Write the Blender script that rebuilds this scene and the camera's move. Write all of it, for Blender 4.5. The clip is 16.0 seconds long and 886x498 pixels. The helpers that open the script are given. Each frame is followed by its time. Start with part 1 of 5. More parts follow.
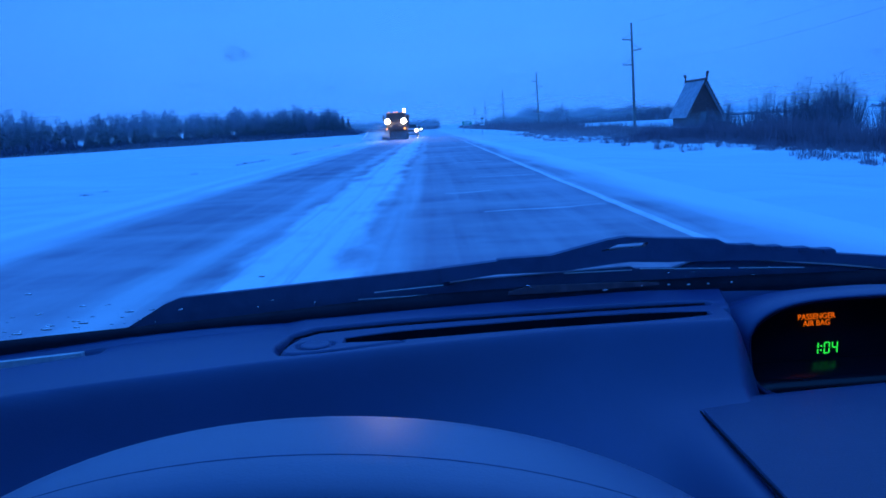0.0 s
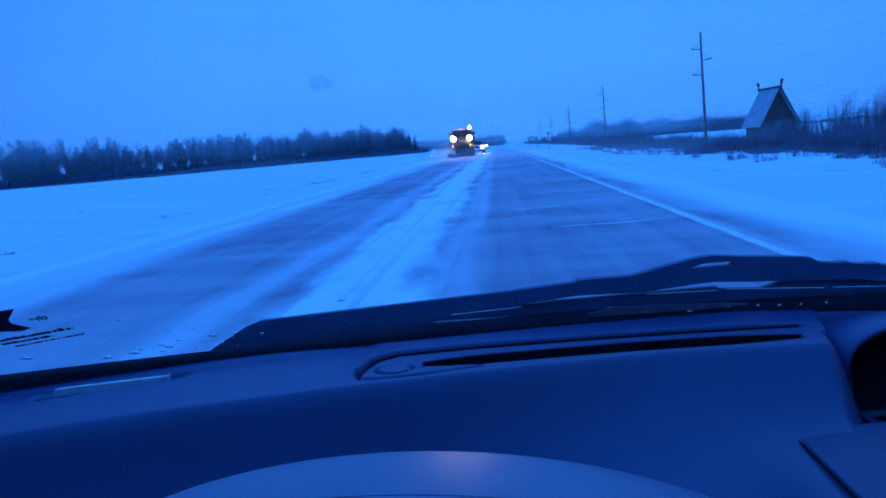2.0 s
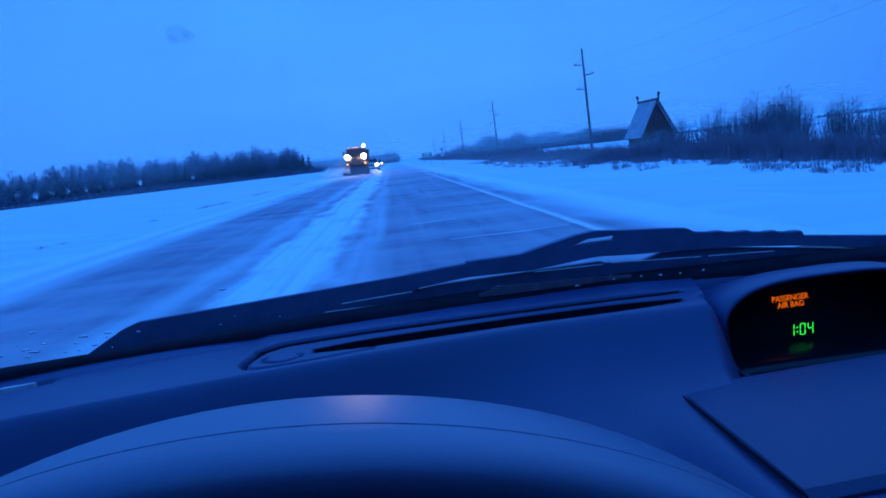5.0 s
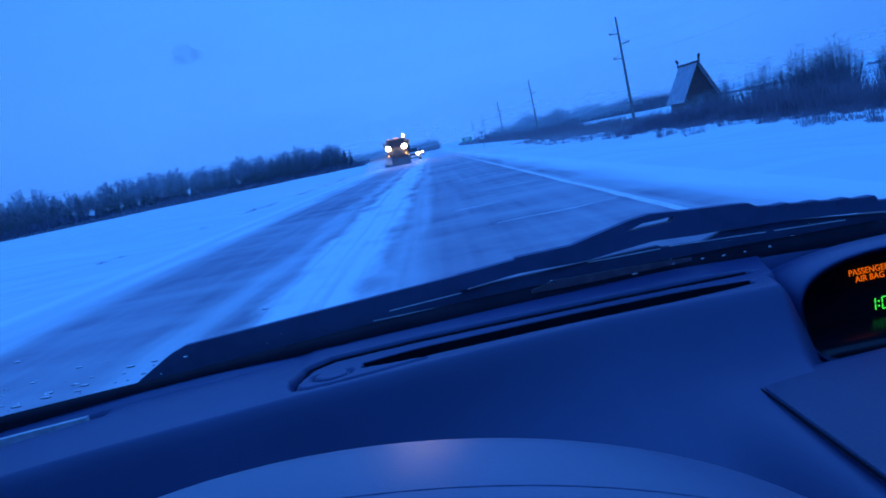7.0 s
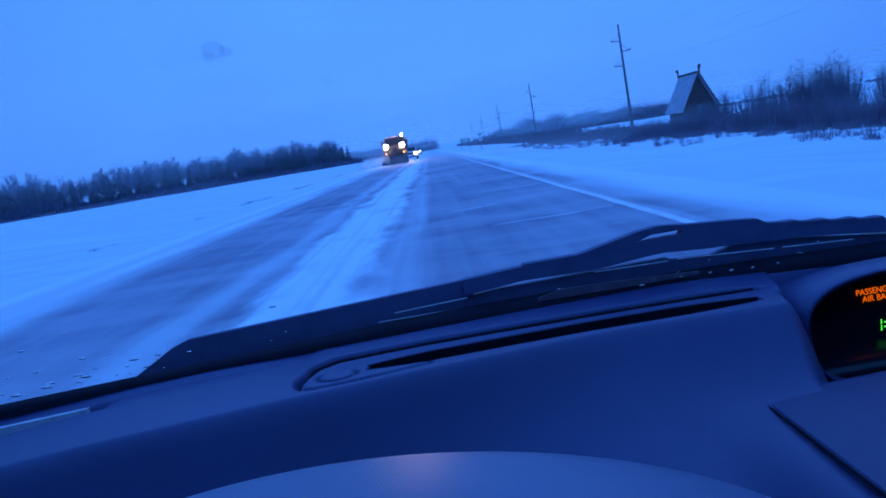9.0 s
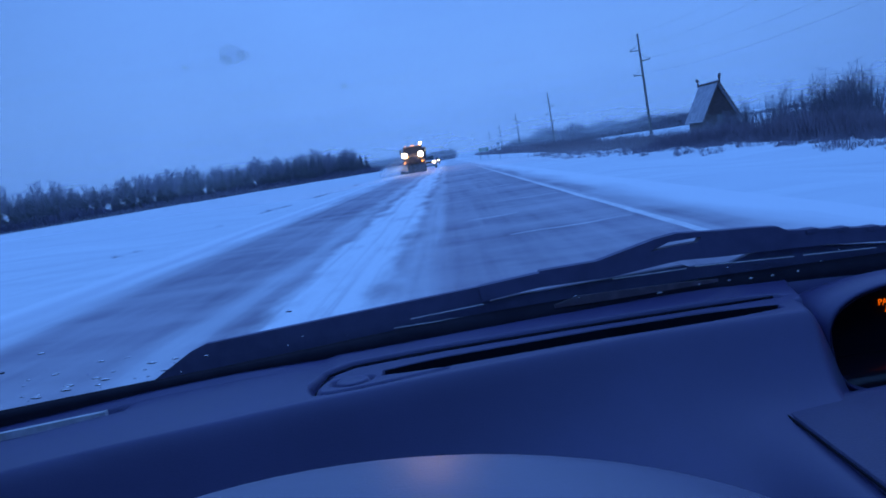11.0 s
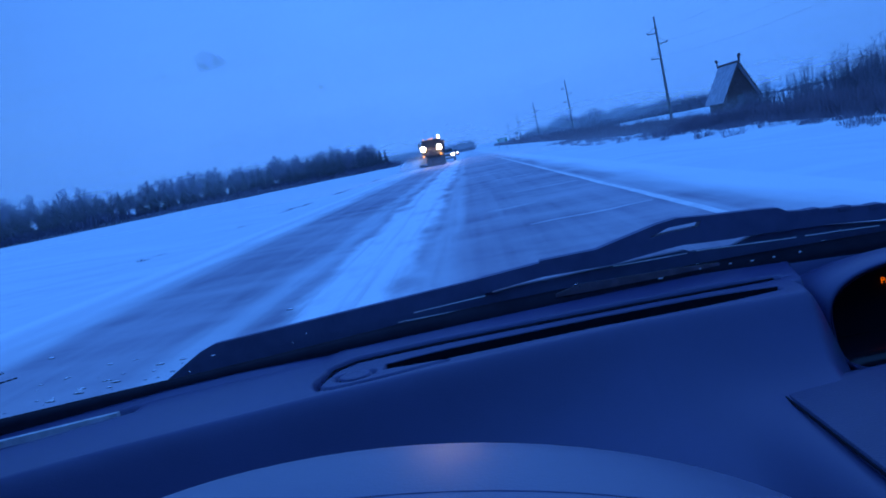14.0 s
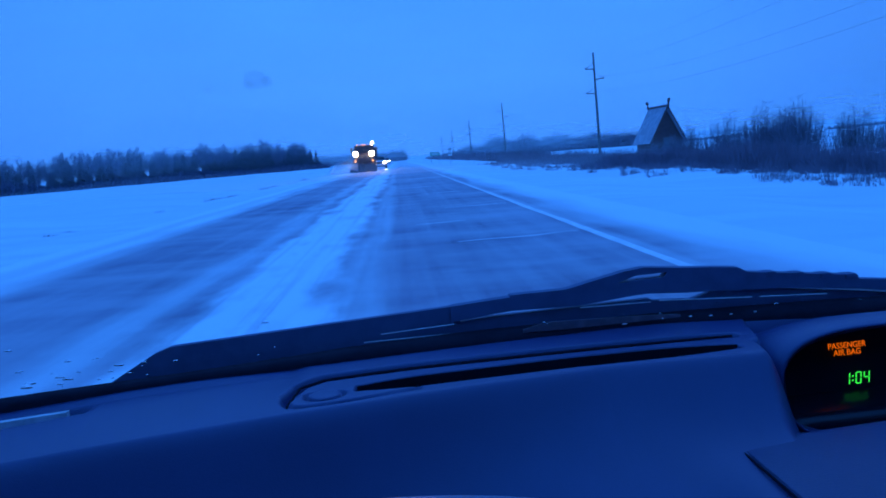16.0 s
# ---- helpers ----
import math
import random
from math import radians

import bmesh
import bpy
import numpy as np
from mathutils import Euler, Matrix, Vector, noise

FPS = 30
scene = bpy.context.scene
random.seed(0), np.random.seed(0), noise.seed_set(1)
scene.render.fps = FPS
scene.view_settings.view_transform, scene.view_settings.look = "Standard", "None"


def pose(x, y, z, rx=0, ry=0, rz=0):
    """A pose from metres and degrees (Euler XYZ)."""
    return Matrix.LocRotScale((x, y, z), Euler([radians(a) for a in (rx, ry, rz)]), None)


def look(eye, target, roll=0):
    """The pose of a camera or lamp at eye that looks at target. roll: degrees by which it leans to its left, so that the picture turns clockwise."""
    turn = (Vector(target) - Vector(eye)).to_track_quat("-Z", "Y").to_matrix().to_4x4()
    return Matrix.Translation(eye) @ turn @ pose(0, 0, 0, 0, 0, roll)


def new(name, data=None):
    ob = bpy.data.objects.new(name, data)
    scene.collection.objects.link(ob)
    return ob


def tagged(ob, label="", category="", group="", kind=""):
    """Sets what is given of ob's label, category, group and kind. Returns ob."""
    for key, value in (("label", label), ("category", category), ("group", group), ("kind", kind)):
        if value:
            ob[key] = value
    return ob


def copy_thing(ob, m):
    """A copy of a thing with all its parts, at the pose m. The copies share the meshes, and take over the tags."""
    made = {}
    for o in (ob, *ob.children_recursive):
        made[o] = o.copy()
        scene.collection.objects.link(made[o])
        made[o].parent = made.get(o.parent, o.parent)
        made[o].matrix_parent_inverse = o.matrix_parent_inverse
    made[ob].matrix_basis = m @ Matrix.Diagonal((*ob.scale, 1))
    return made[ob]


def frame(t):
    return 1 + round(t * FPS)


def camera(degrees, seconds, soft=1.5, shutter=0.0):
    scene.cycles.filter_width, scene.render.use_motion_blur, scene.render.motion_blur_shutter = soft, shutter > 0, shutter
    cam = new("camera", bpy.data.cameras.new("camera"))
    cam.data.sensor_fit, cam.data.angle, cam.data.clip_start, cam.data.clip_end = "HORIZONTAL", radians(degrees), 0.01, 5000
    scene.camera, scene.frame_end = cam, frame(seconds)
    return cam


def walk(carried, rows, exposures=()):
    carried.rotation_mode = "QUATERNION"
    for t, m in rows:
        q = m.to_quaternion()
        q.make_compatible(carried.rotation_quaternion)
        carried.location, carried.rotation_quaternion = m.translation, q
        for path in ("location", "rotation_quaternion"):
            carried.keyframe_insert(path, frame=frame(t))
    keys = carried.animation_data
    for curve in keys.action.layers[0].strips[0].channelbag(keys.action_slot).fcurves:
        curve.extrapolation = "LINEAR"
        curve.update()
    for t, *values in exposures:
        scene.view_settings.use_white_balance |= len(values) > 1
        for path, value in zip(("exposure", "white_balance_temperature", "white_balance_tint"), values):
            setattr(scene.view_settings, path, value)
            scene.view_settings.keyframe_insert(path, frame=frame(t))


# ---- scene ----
cam = camera(61.0, 16.0, soft=1.7, shutter=0.0)
PATH = [
    (0, (0.007, -0.032, 1.211), (0.023, 1.942, 0.891), -3.0),
    (0.5, (0.003, -0.032, 1.217), (-0.022, 1.94, 0.885), -3.6),
    (1, (-0.003, -0.029, 1.196), (-0.155, 1.937, 0.859), -4.5),
    (1.5, (-0.005, -0.02, 1.204), (-0.162, 1.945, 0.87), -4.6),
    (2, (-0.003, -0.023, 1.216), (-0.162, 1.953, 0.95), -4.4),
    (2.5, (0.003, -0.006, 1.219), (0.055, 1.987, 1.065), -5.4),
    (3, (0.005, -0.008, 1.209), (0.158, 1.982, 1.091), -5.8),
    (3.5, (0.003, -0.007, 1.211), (0.173, 1.982, 1.091), -6.1),
    (4, (0.013, -0.012, 1.195), (0.205, 1.974, 1.055), -6.2),
    (4.5, (0.014, -0.015, 1.187), (0.189, 1.966, 0.979), -6.5),
    (5, (0.005, -0.016, 1.18), (0.116, 1.966, 0.935), -6.1),
    (7.5, (0.011, 0.023, 1.191), (-0.02, 2.005, 0.927), -11.6),
    (8, (0.002, 0.023, 1.192), (-0.021, 2.005, 0.93), -10.3),
    (8.5, (-0.004, 0.023, 1.197), (-0.007, 2.005, 0.927), -9.5),
    (9, (-0.003, 0.022, 1.195), (-0.008, 2.004, 0.928), -8.9),
    (11.5, (-0.002, 0.022, 1.192), (-0.053, 2.007, 0.958), -8.8),
    (12, (-0.004, 0.022, 1.193), (-0.053, 2.007, 0.953), -8.8),
    (12.5, (0.001, 0.021, 1.192), (-0.051, 2.006, 0.953), -8.6),
    (13, (0.008, 0.018, 1.192), (-0.05, 2.002, 0.949), -8.7),
    (13.5, (0.019, 0.016, 1.189), (-0.055, 2.0, 0.946), -10.4),
    (14, (0.02, 0.016, 1.19), (-0.09, 1.998, 0.944), -11.0),
    (14.5, (0.009, 0.011, 1.195), (-0.096, 1.994, 0.954), -7.2),
    (15, (-0.032, 0.006, 1.212), (-0.119, 1.989, 0.968), -3.0),
    (15.5, (-0.034, 0.009, 1.211), (-0.077, 1.993, 0.96), -2.5),
    (16, (-0.031, 0.014, 1.213), (0.068, 1.996, 0.968), -4.3),
]
EXPOSURES = [(0.0, 0.05, 6350, 12), (5.2, 0.05, 6450, 12), (7.3, 0.05, 6750, 16), (9.2, 0.05, 7250, 20), (10.4, 0.1, 9000, 19), (11.4, 0.1, 11800, 18),
             (12.8, 0.1, 12000, 18), (13.5, 0.05, 10400, 10), (14.1, 0.0, 7400, 16), (14.6, -0.05, 6600, 13), (16.0, -0.05, 6550, 13)]
walk(cam, [(t, look(eye, target, roll)) for t, eye, target, roll in PATH], EXPOSURES)

# ---------------------------------------------------------------- light: an even, deep blue overcast dusk sky
world = bpy.data.worlds.new("dusk_sky")
scene.world = world
world.use_nodes = True
wn, wl = world.node_tree.nodes, world.node_tree.links
wn.clear()
w_out, w_bg = wn.new("ShaderNodeOutputWorld"), wn.new("ShaderNodeBackground")
w_co, w_sep, w_ramp = wn.new("ShaderNodeTexCoord"), wn.new("ShaderNodeSeparateXYZ"), wn.new("ShaderNodeValToRGB")
w_noise, w_mix = wn.new("ShaderNodeTexNoise"), wn.new("ShaderNodeMixRGB")
w_noise.inputs["Scale"].default_value, w_noise.inputs["Detail"].default_value = 2.2, 3
w_ramp.color_ramp.elements[0].position, w_ramp.color_ramp.elements[0].color = 0.0, (0.052, 0.275, 1.0, 1)
w_ramp.color_ramp.elements[1].position, w_ramp.color_ramp.elements[1].color = 0.75, (0.035, 0.33, 1.42, 1)
mid = w_ramp.color_ramp.elements.new(0.1)
mid.color = (0.056, 0.30, 1.08, 1)
high = w_ramp.color_ramp.elements.new(0.4)
high.color = (0.040, 0.28, 1.115, 1)
w_mix.blend_type = "MULTIPLY"
w_mix.inputs[0].default_value = 0.30
wl.new(w_co.outputs["Generated"], w_sep.inputs[0])
wl.new(w_sep.outputs["Z"], w_ramp.inputs[0])
wl.new(w_co.outputs["Generated"], w_noise.inputs["Vector"])
wl.new(w_ramp.outputs[0], w_mix.inputs[1])
wl.new(w_noise.outputs["Fac"], w_mix.inputs[2])
w_sq, w_dim, w_low, w_glow = wn.new("ShaderNodeMath"), wn.new("ShaderNodeMath"), wn.new("ShaderNodeMath"), wn.new("ShaderNodeMixRGB")
w_sq.operation, w_dim.operation, w_low.operation, w_glow.blend_type = "MULTIPLY", "MULTIPLY_ADD", "MAXIMUM", "MULTIPLY"
w_dim.inputs[1].default_value, w_dim.inputs[2].default_value, w_low.inputs[1].default_value, w_glow.inputs[0].default_value = -0.95, 1.08, 0.74, 1.0
wl.new(w_sep.outputs["X"], w_sq.inputs[0])
wl.new(w_sep.outputs["X"], w_sq.inputs[1])
wl.new(w_sq.outputs[0], w_dim.inputs[0])
wl.new(w_dim.outputs[0], w_low.inputs[0])
wl.new(w_mix.outputs[0], w_glow.inputs[1])
wl.new(w_low.outputs[0], w_glow.inputs[2])
wl.new(w_glow.outputs[0], w_bg.inputs[0])
wl.new(w_bg.outputs[0], w_out.inputs[0])
w_bg.inputs[1].default_value = 1.38
sun_data = bpy.data.lights.new("dusk_sun", "SUN")
sun_data.energy, sun_data.angle, sun_data.color = 0.25, radians(60), (0.12, 0.36, 1.0)
sun = new("dusk_sun", sun_data)
sun.matrix_world = look((0, 0, 50), (-20, -40, 0))


# ---------------------------------------------------------------- materials
def material(name, base, rough=0.6, metal=0.0, alt=None, scale=8.0, fine=0.0, bump=0.0, bump_scale=60.0, spec=0.5, emit=None, power=0.0):
    m = bpy.data.materials.new(name)
    m.use_nodes = True
    n, l = m.node_tree.nodes, m.node_tree.links
    b = n["Principled BSDF"]
    b.inputs["Base Color"].default_value = (*base, 1)
    b.inputs["Roughness"].default_value, b.inputs["Metallic"].default_value = rough, metal
    b.inputs["Specular IOR Level"].default_value = spec
    co = n.new("ShaderNodeTexCoord")
    if alt:
        a, d, mx = n.new("ShaderNodeTexNoise"), n.new("ShaderNodeTexNoise"), n.new("ShaderNodeMixRGB")
        ad = n.new("ShaderNodeMath")
        ad.operation = "MULTIPLY_ADD"
        a.inputs["Scale"].default_value, a.inputs["Detail"].default_value = scale, 6
        d.inputs["Scale"].default_value, d.inputs["Detail"].default_value = scale * 14, 3
        mx.inputs[1].default_value, mx.inputs[2].default_value = (*base, 1), (*alt, 1)
        ad.inputs[1].default_value, ad.inputs[2].default_value = fine, 0
        cr = n.new("ShaderNodeMapRange")
        cr.inputs["From Min"].default_value, cr.inputs["From Max"].default_value = 0.35, 0.65
        l.new(co.outputs["Object"], a.inputs["Vector"])
        l.new(co.outputs["Object"], d.inputs["Vector"])
        l.new(d.outputs["Fac"], ad.inputs[0])
        l.new(a.outputs["Fac"], cr.inputs["Value"])
        l.new(cr.outputs["Result"], ad.inputs[2])
        l.new(ad.outputs[0], mx.inputs[0])
        l.new(mx.outputs[0], b.inputs["Base Color"])
    if bump:
        t, u = n.new("ShaderNodeTexNoise"), n.new("ShaderNodeBump")
        t.inputs["Scale"].default_value, t.inputs["Detail"].default_value = bump_scale, 4
        u.inputs["Strength"].default_value = bump
        u.inputs["Distance"].default_value = 0.5 / bump_scale
        l.new(co.outputs["Object"], t.inputs["Vector"])
        l.new(t.outputs["Fac"], u.inputs["Height"])
        l.new(u.outputs[0], b.inputs["Normal"])
    if emit:
        b.inputs["Emission Color"].default_value = (*emit, 1)
        b.inputs["Emission Strength"].default_value = power
    return m


M_DASH = material("dash_vinyl", (0.029, 0.051, 0.148), 0.44, alt=(0.024, 0.043, 0.128), scale=9, fine=0.5, bump=0.35, bump_scale=900, spec=0.55)
M_LID = material("lid_vinyl", (0.040, 0.050, 0.125), 0.46, alt=(0.034, 0.043, 0.110), scale=14, fine=0.5, bump=0.5, bump_scale=480, spec=0.45)
M_HOOD = material("wheel_vinyl", (0.115, 0.13, 0.23), 0.37, alt=(0.10, 0.115, 0.205), scale=10, fine=0.3, bump=0.2, bump_scale=900, spec=0.6)
M_BLACK = material("black_plastic", (0.012, 0.012, 0.014), 0.45, alt=(0.02, 0.02, 0.023), scale=30, fine=0.4, bump=0.15, bump_scale=400)
M_RUBBER = material("rubber", (0.055, 0.080, 0.150), 0.6, alt=(0.076, 0.105, 0.19), scale=40, fine=0.5, bump=0.2, bump_scale=300, spec=0.2)
M_SEAL = material("seal_rubber", (0.012, 0.012, 0.020), 0.9, alt=(0.018, 0.018, 0.028), scale=40, fine=0.5, bump=0.2, bump_scale=300, spec=0.08)
M_LENS = material("dark_lens", (0.012, 0.013, 0.024), 0.8, spec=0.1)
M_BEZEL = material("bezel_black", (0.010, 0.011, 0.018), 0.24, spec=0.35)
M_SEAM = material("seam_vinyl", (0.10, 0.115, 0.205), 0.5, spec=0.4)
M_LINER = material("headliner", (0.16, 0.15, 0.17), 0.95, alt=(0.13, 0.12, 0.14), scale=12, fine=0.4, bump=0.3, bump_scale=400)
M_PAINT = material("bonnet_paint", (0.32, 0.27, 0.27), 0.3, alt=(0.26, 0.22, 0.23), scale=6, fine=0.2)
M_REFLECT = material("reddish_reflection", (0.30, 0.17, 0.20), 0.4, alt=(0.16, 0.09, 0.11), scale=60, fine=0.6)
M_SLIT = material("bright_strip", (0.75, 0.75, 0.78), 0.35, alt=(0.5, 0.5, 0.52), scale=60, fine=0.5)
M_AMBER = material("amber_display", (0.3, 0.08, 0.0), 0.5, emit=(1.0, 0.16, 0.0), power=0.8)
M_GREEN = material("green_display", (0.0, 0.3, 0.02), 0.5, emit=(0.03, 1.0, 0.08), power=0.95)
M_SNOWCLOD = material("packed_snow", (0.80, 0.80, 0.82), 0.85, alt=(0.70, 0.70, 0.73), scale=1.3, fine=0.3, bump=0.5, bump_scale=14)
M_LINE = material("road_paint", (0.86, 0.86, 0.86), 0.7, alt=(0.72, 0.71, 0.72), scale=3, fine=0.4)
M_BARK = material("bark", (0.085, 0.07, 0.085), 0.9, alt=(0.14, 0.12, 0.14), scale=6, fine=0.4)
M_UNDER = material("dark_thicket", (0.045, 0.05, 0.105), 0.9, alt=(0.07, 0.075, 0.145), scale=2, fine=0.4)
# twigs, needles and brush are lightened, with the air's haze painted into their colour
M_HAZETWIG = material("hazy_crown_twigs", (0.10, 0.10, 0.18), 0.9, alt=(0.16, 0.16, 0.26), scale=3, fine=0.4)
M_TWIG = material("hazy_twigs", (0.16, 0.14, 0.18), 0.9, alt=(0.24, 0.21, 0.26), scale=5, fine=0.4)
M_NEEDLE = material("hazy_needles", (0.045, 0.055, 0.095), 0.85, alt=(0.07, 0.08, 0.13), scale=4, fine=0.5)
M_BRUSH = material("dry_brush", (0.17, 0.125, 0.165), 0.9, alt=(0.25, 0.185, 0.23), scale=0.9, fine=0.4)
M_LOG = material("weathered_logs", (0.11, 0.05, 0.055), 0.8, alt=(0.16, 0.08, 0.08), scale=5, fine=0.5, bump=0.4, bump_scale=30)
M_ROOFSNOW = material("frosted_shingles", (0.52, 0.52, 0.56), 0.85, alt=(0.36, 0.36, 0.40), scale=1.6, fine=0.5, bump=0.3, bump_scale=20)
M_POLE = material("weathered_pole", (0.16, 0.15, 0.15), 0.8, alt=(0.22, 0.205, 0.20), scale=3, fine=0.4)
M_WIRE = material("wire", (0.12, 0.12, 0.13), 0.6)
M_TRUCK = material("truck_paint", (0.06, 0.022, 0.014), 0.5, alt=(0.10, 0.075, 0.07), scale=2.5, fine=0.4)
M_TRUCKDARK = material("truck_steel", (0.035, 0.035, 0.04), 0.6, alt=(0.12, 0.12, 0.13), scale=4, fine=0.5)
M_SUV = material("suv_paint", (0.76, 0.76, 0.78), 0.35, alt=(0.62, 0.62, 0.64), scale=2, fine=0.3)
M_TYRE = material("tyre", (0.02, 0.02, 0.02), 0.85, alt=(0.10, 0.10, 0.11), scale=7, fine=0.5)
M_RIM = material("rim", (0.45, 0.45, 0.47), 0.35, metal=0.8)
M_CARGLASS = material("car_glass", (0.02, 0.022, 0.025), 0.06)
M_HEAD = material("headlamp", (0.9, 0.8, 0.6), 0.3, emit=(1.0, 0.86, 0.58), power=34.0)
M_MARK = material("amber_lamp", (0.6, 0.2, 0.03), 0.3, emit=(1.0, 0.36, 0.10), power=3.0)
M_TAIL = material("tail_lamp", (0.35, 0.01, 0.02), 0.3, emit=(1.0, 0.02, 0.06), power=0.6)
M_SIGNW = material("sign_white", (0.75, 0.75, 0.75), 0.4)
M_SIGNG = material("sign_green", (0.02, 0.30, 0.16), 0.4)
M_INK = material("sticker_ink", (0.02, 0.02, 0.025), 0.6)


def glass_material(name, share):
    """Clear glass: light goes straight through, and a faint gloss that grows towards the edge."""
    m = bpy.data.materials.new(name)
    m.use_nodes = True
    n, l = m.node_tree.nodes, m.node_tree.links
    n.clear()
    o, mx = n.new("ShaderNodeOutputMaterial"), n.new("ShaderNodeMixShader")
    tr, gl, fr, mu = n.new("ShaderNodeBsdfTransparent"), n.new("ShaderNodeBsdfGlossy"), n.new("ShaderNodeFresnel"), n.new("ShaderNodeMath")
    tr.inputs[0].default_value = (0.97, 0.985, 0.99, 1)
    gl.inputs["Roughness"].default_value = 0.02
    fr.inputs["IOR"].default_value = 1.3
    mu.operation, mu.inputs[1].default_value = "MULTIPLY", share
    l.new(fr.outputs[0], mu.inputs[0])
    l.new(mu.outputs[0], mx.inputs[0])
    l.new(tr.outputs[0], mx.inputs[1])
    l.new(gl.outputs[0], mx.inputs[2])
    l.new(mx.outputs[0], o.inputs[0])
    return m


M_GLASS = glass_material("windscreen_glass", 0.25)


def smudge_material():
    m = bpy.data.materials.new("smudge")
    m.use_nodes = True
    n, l = m.node_tree.nodes, m.node_tree.links
    n.clear()
    o, mx = n.new("ShaderNodeOutputMaterial"), n.new("ShaderNodeMixShader")
    tr, df = n.new("ShaderNodeBsdfTransparent"), n.new("ShaderNodeBsdfDiffuse")
    df.inputs[0].default_value = (0.1, 0.1, 0.1, 1)
    mx.inputs[0].default_value = 0.06
    l.new(tr.outputs[0], mx.inputs[1])
    l.new(df.outputs[0], mx.inputs[2])
    l.new(mx.outputs[0], o.inputs[0])
    return m


M_SMUDGE = smudge_material()


def drop_material():
    m = bpy.data.materials.new("water")
    m.use_nodes = True
    b = m.node_tree.nodes["Principled BSDF"]
    b.inputs["Transmission Weight"].default_value, b.inputs["Roughness"].default_value, b.inputs["IOR"].default_value = 1.0, 0.0, 1.33
    return m


M_WATER = drop_material()


def snow_field_material():
    """Wind-packed snow: soft drifts, sastrugi streaks and a little grit."""
    m = bpy.data.materials.new("snow_field")
    m.use_nodes = True
    n, l = m.node_tree.nodes, m.node_tree.links
    b = n["Principled BSDF"]
    b.inputs["Roughness"].default_value, b.inputs["Specular IOR Level"].default_value = 0.8, 0.2
    co, mp = n.new("ShaderNodeTexCoord"), n.new("ShaderNodeMapping")
    mp.inputs["Rotation"].default_value = (0, 0, radians(12))
    mp.inputs["Scale"].default_value = (0.12, 0.9, 1)
    s1, s2, s3 = n.new("ShaderNodeTexNoise"), n.new("ShaderNodeTexNoise"), n.new("ShaderNodeTexNoise")
    for s, k, d in ((s1, 1.0, 5), (s2, 0.035, 4), (s3, 9.0, 3)):
        s.inputs["Scale"].default_value, s.inputs["Detail"].default_value = k, d
    l.new(co.outputs["Object"], mp.inputs["Vector"])
    l.new(mp.outputs[0], s1.inputs["Vector"])
    l.new(co.outputs["Object"], s2.inputs["Vector"])
    l.new(co.outputs["Object"], s3.inputs["Vector"])
    r1, r2 = n.new("ShaderNodeValToRGB"), n.new("ShaderNodeMixRGB")
    r1.color_ramp.elements[0].position, r1.color_ramp.elements[0].color = 0.30, (0.72, 0.83, 0.86, 1)
    r1.color_ramp.elements[1].position, r1.color_ramp.elements[1].color = 0.62, (0.82, 0.95, 0.97, 1)
    r2.blend_type, r2.inputs[0].default_value = "MULTIPLY", 0.2
    l.new(s1.outputs["Fac"], r1.inputs[0])
    l.new(r1.outputs[0], r2.inputs[1])
    l.new(s2.outputs["Fac"], r2.inputs[2])
    l.new(r2.outputs[0], b.inputs["Base Color"])
    u = n.new("ShaderNodeBump")
    u.inputs["Strength"].default_value, u.inputs["Distance"].default_value = 0.3, 0.06
    l.new(s1.outputs["Fac"], u.inputs["Height"])
    l.new(u.outputs[0], b.inputs["Normal"])
    return m


M_SNOW = snow_field_material()


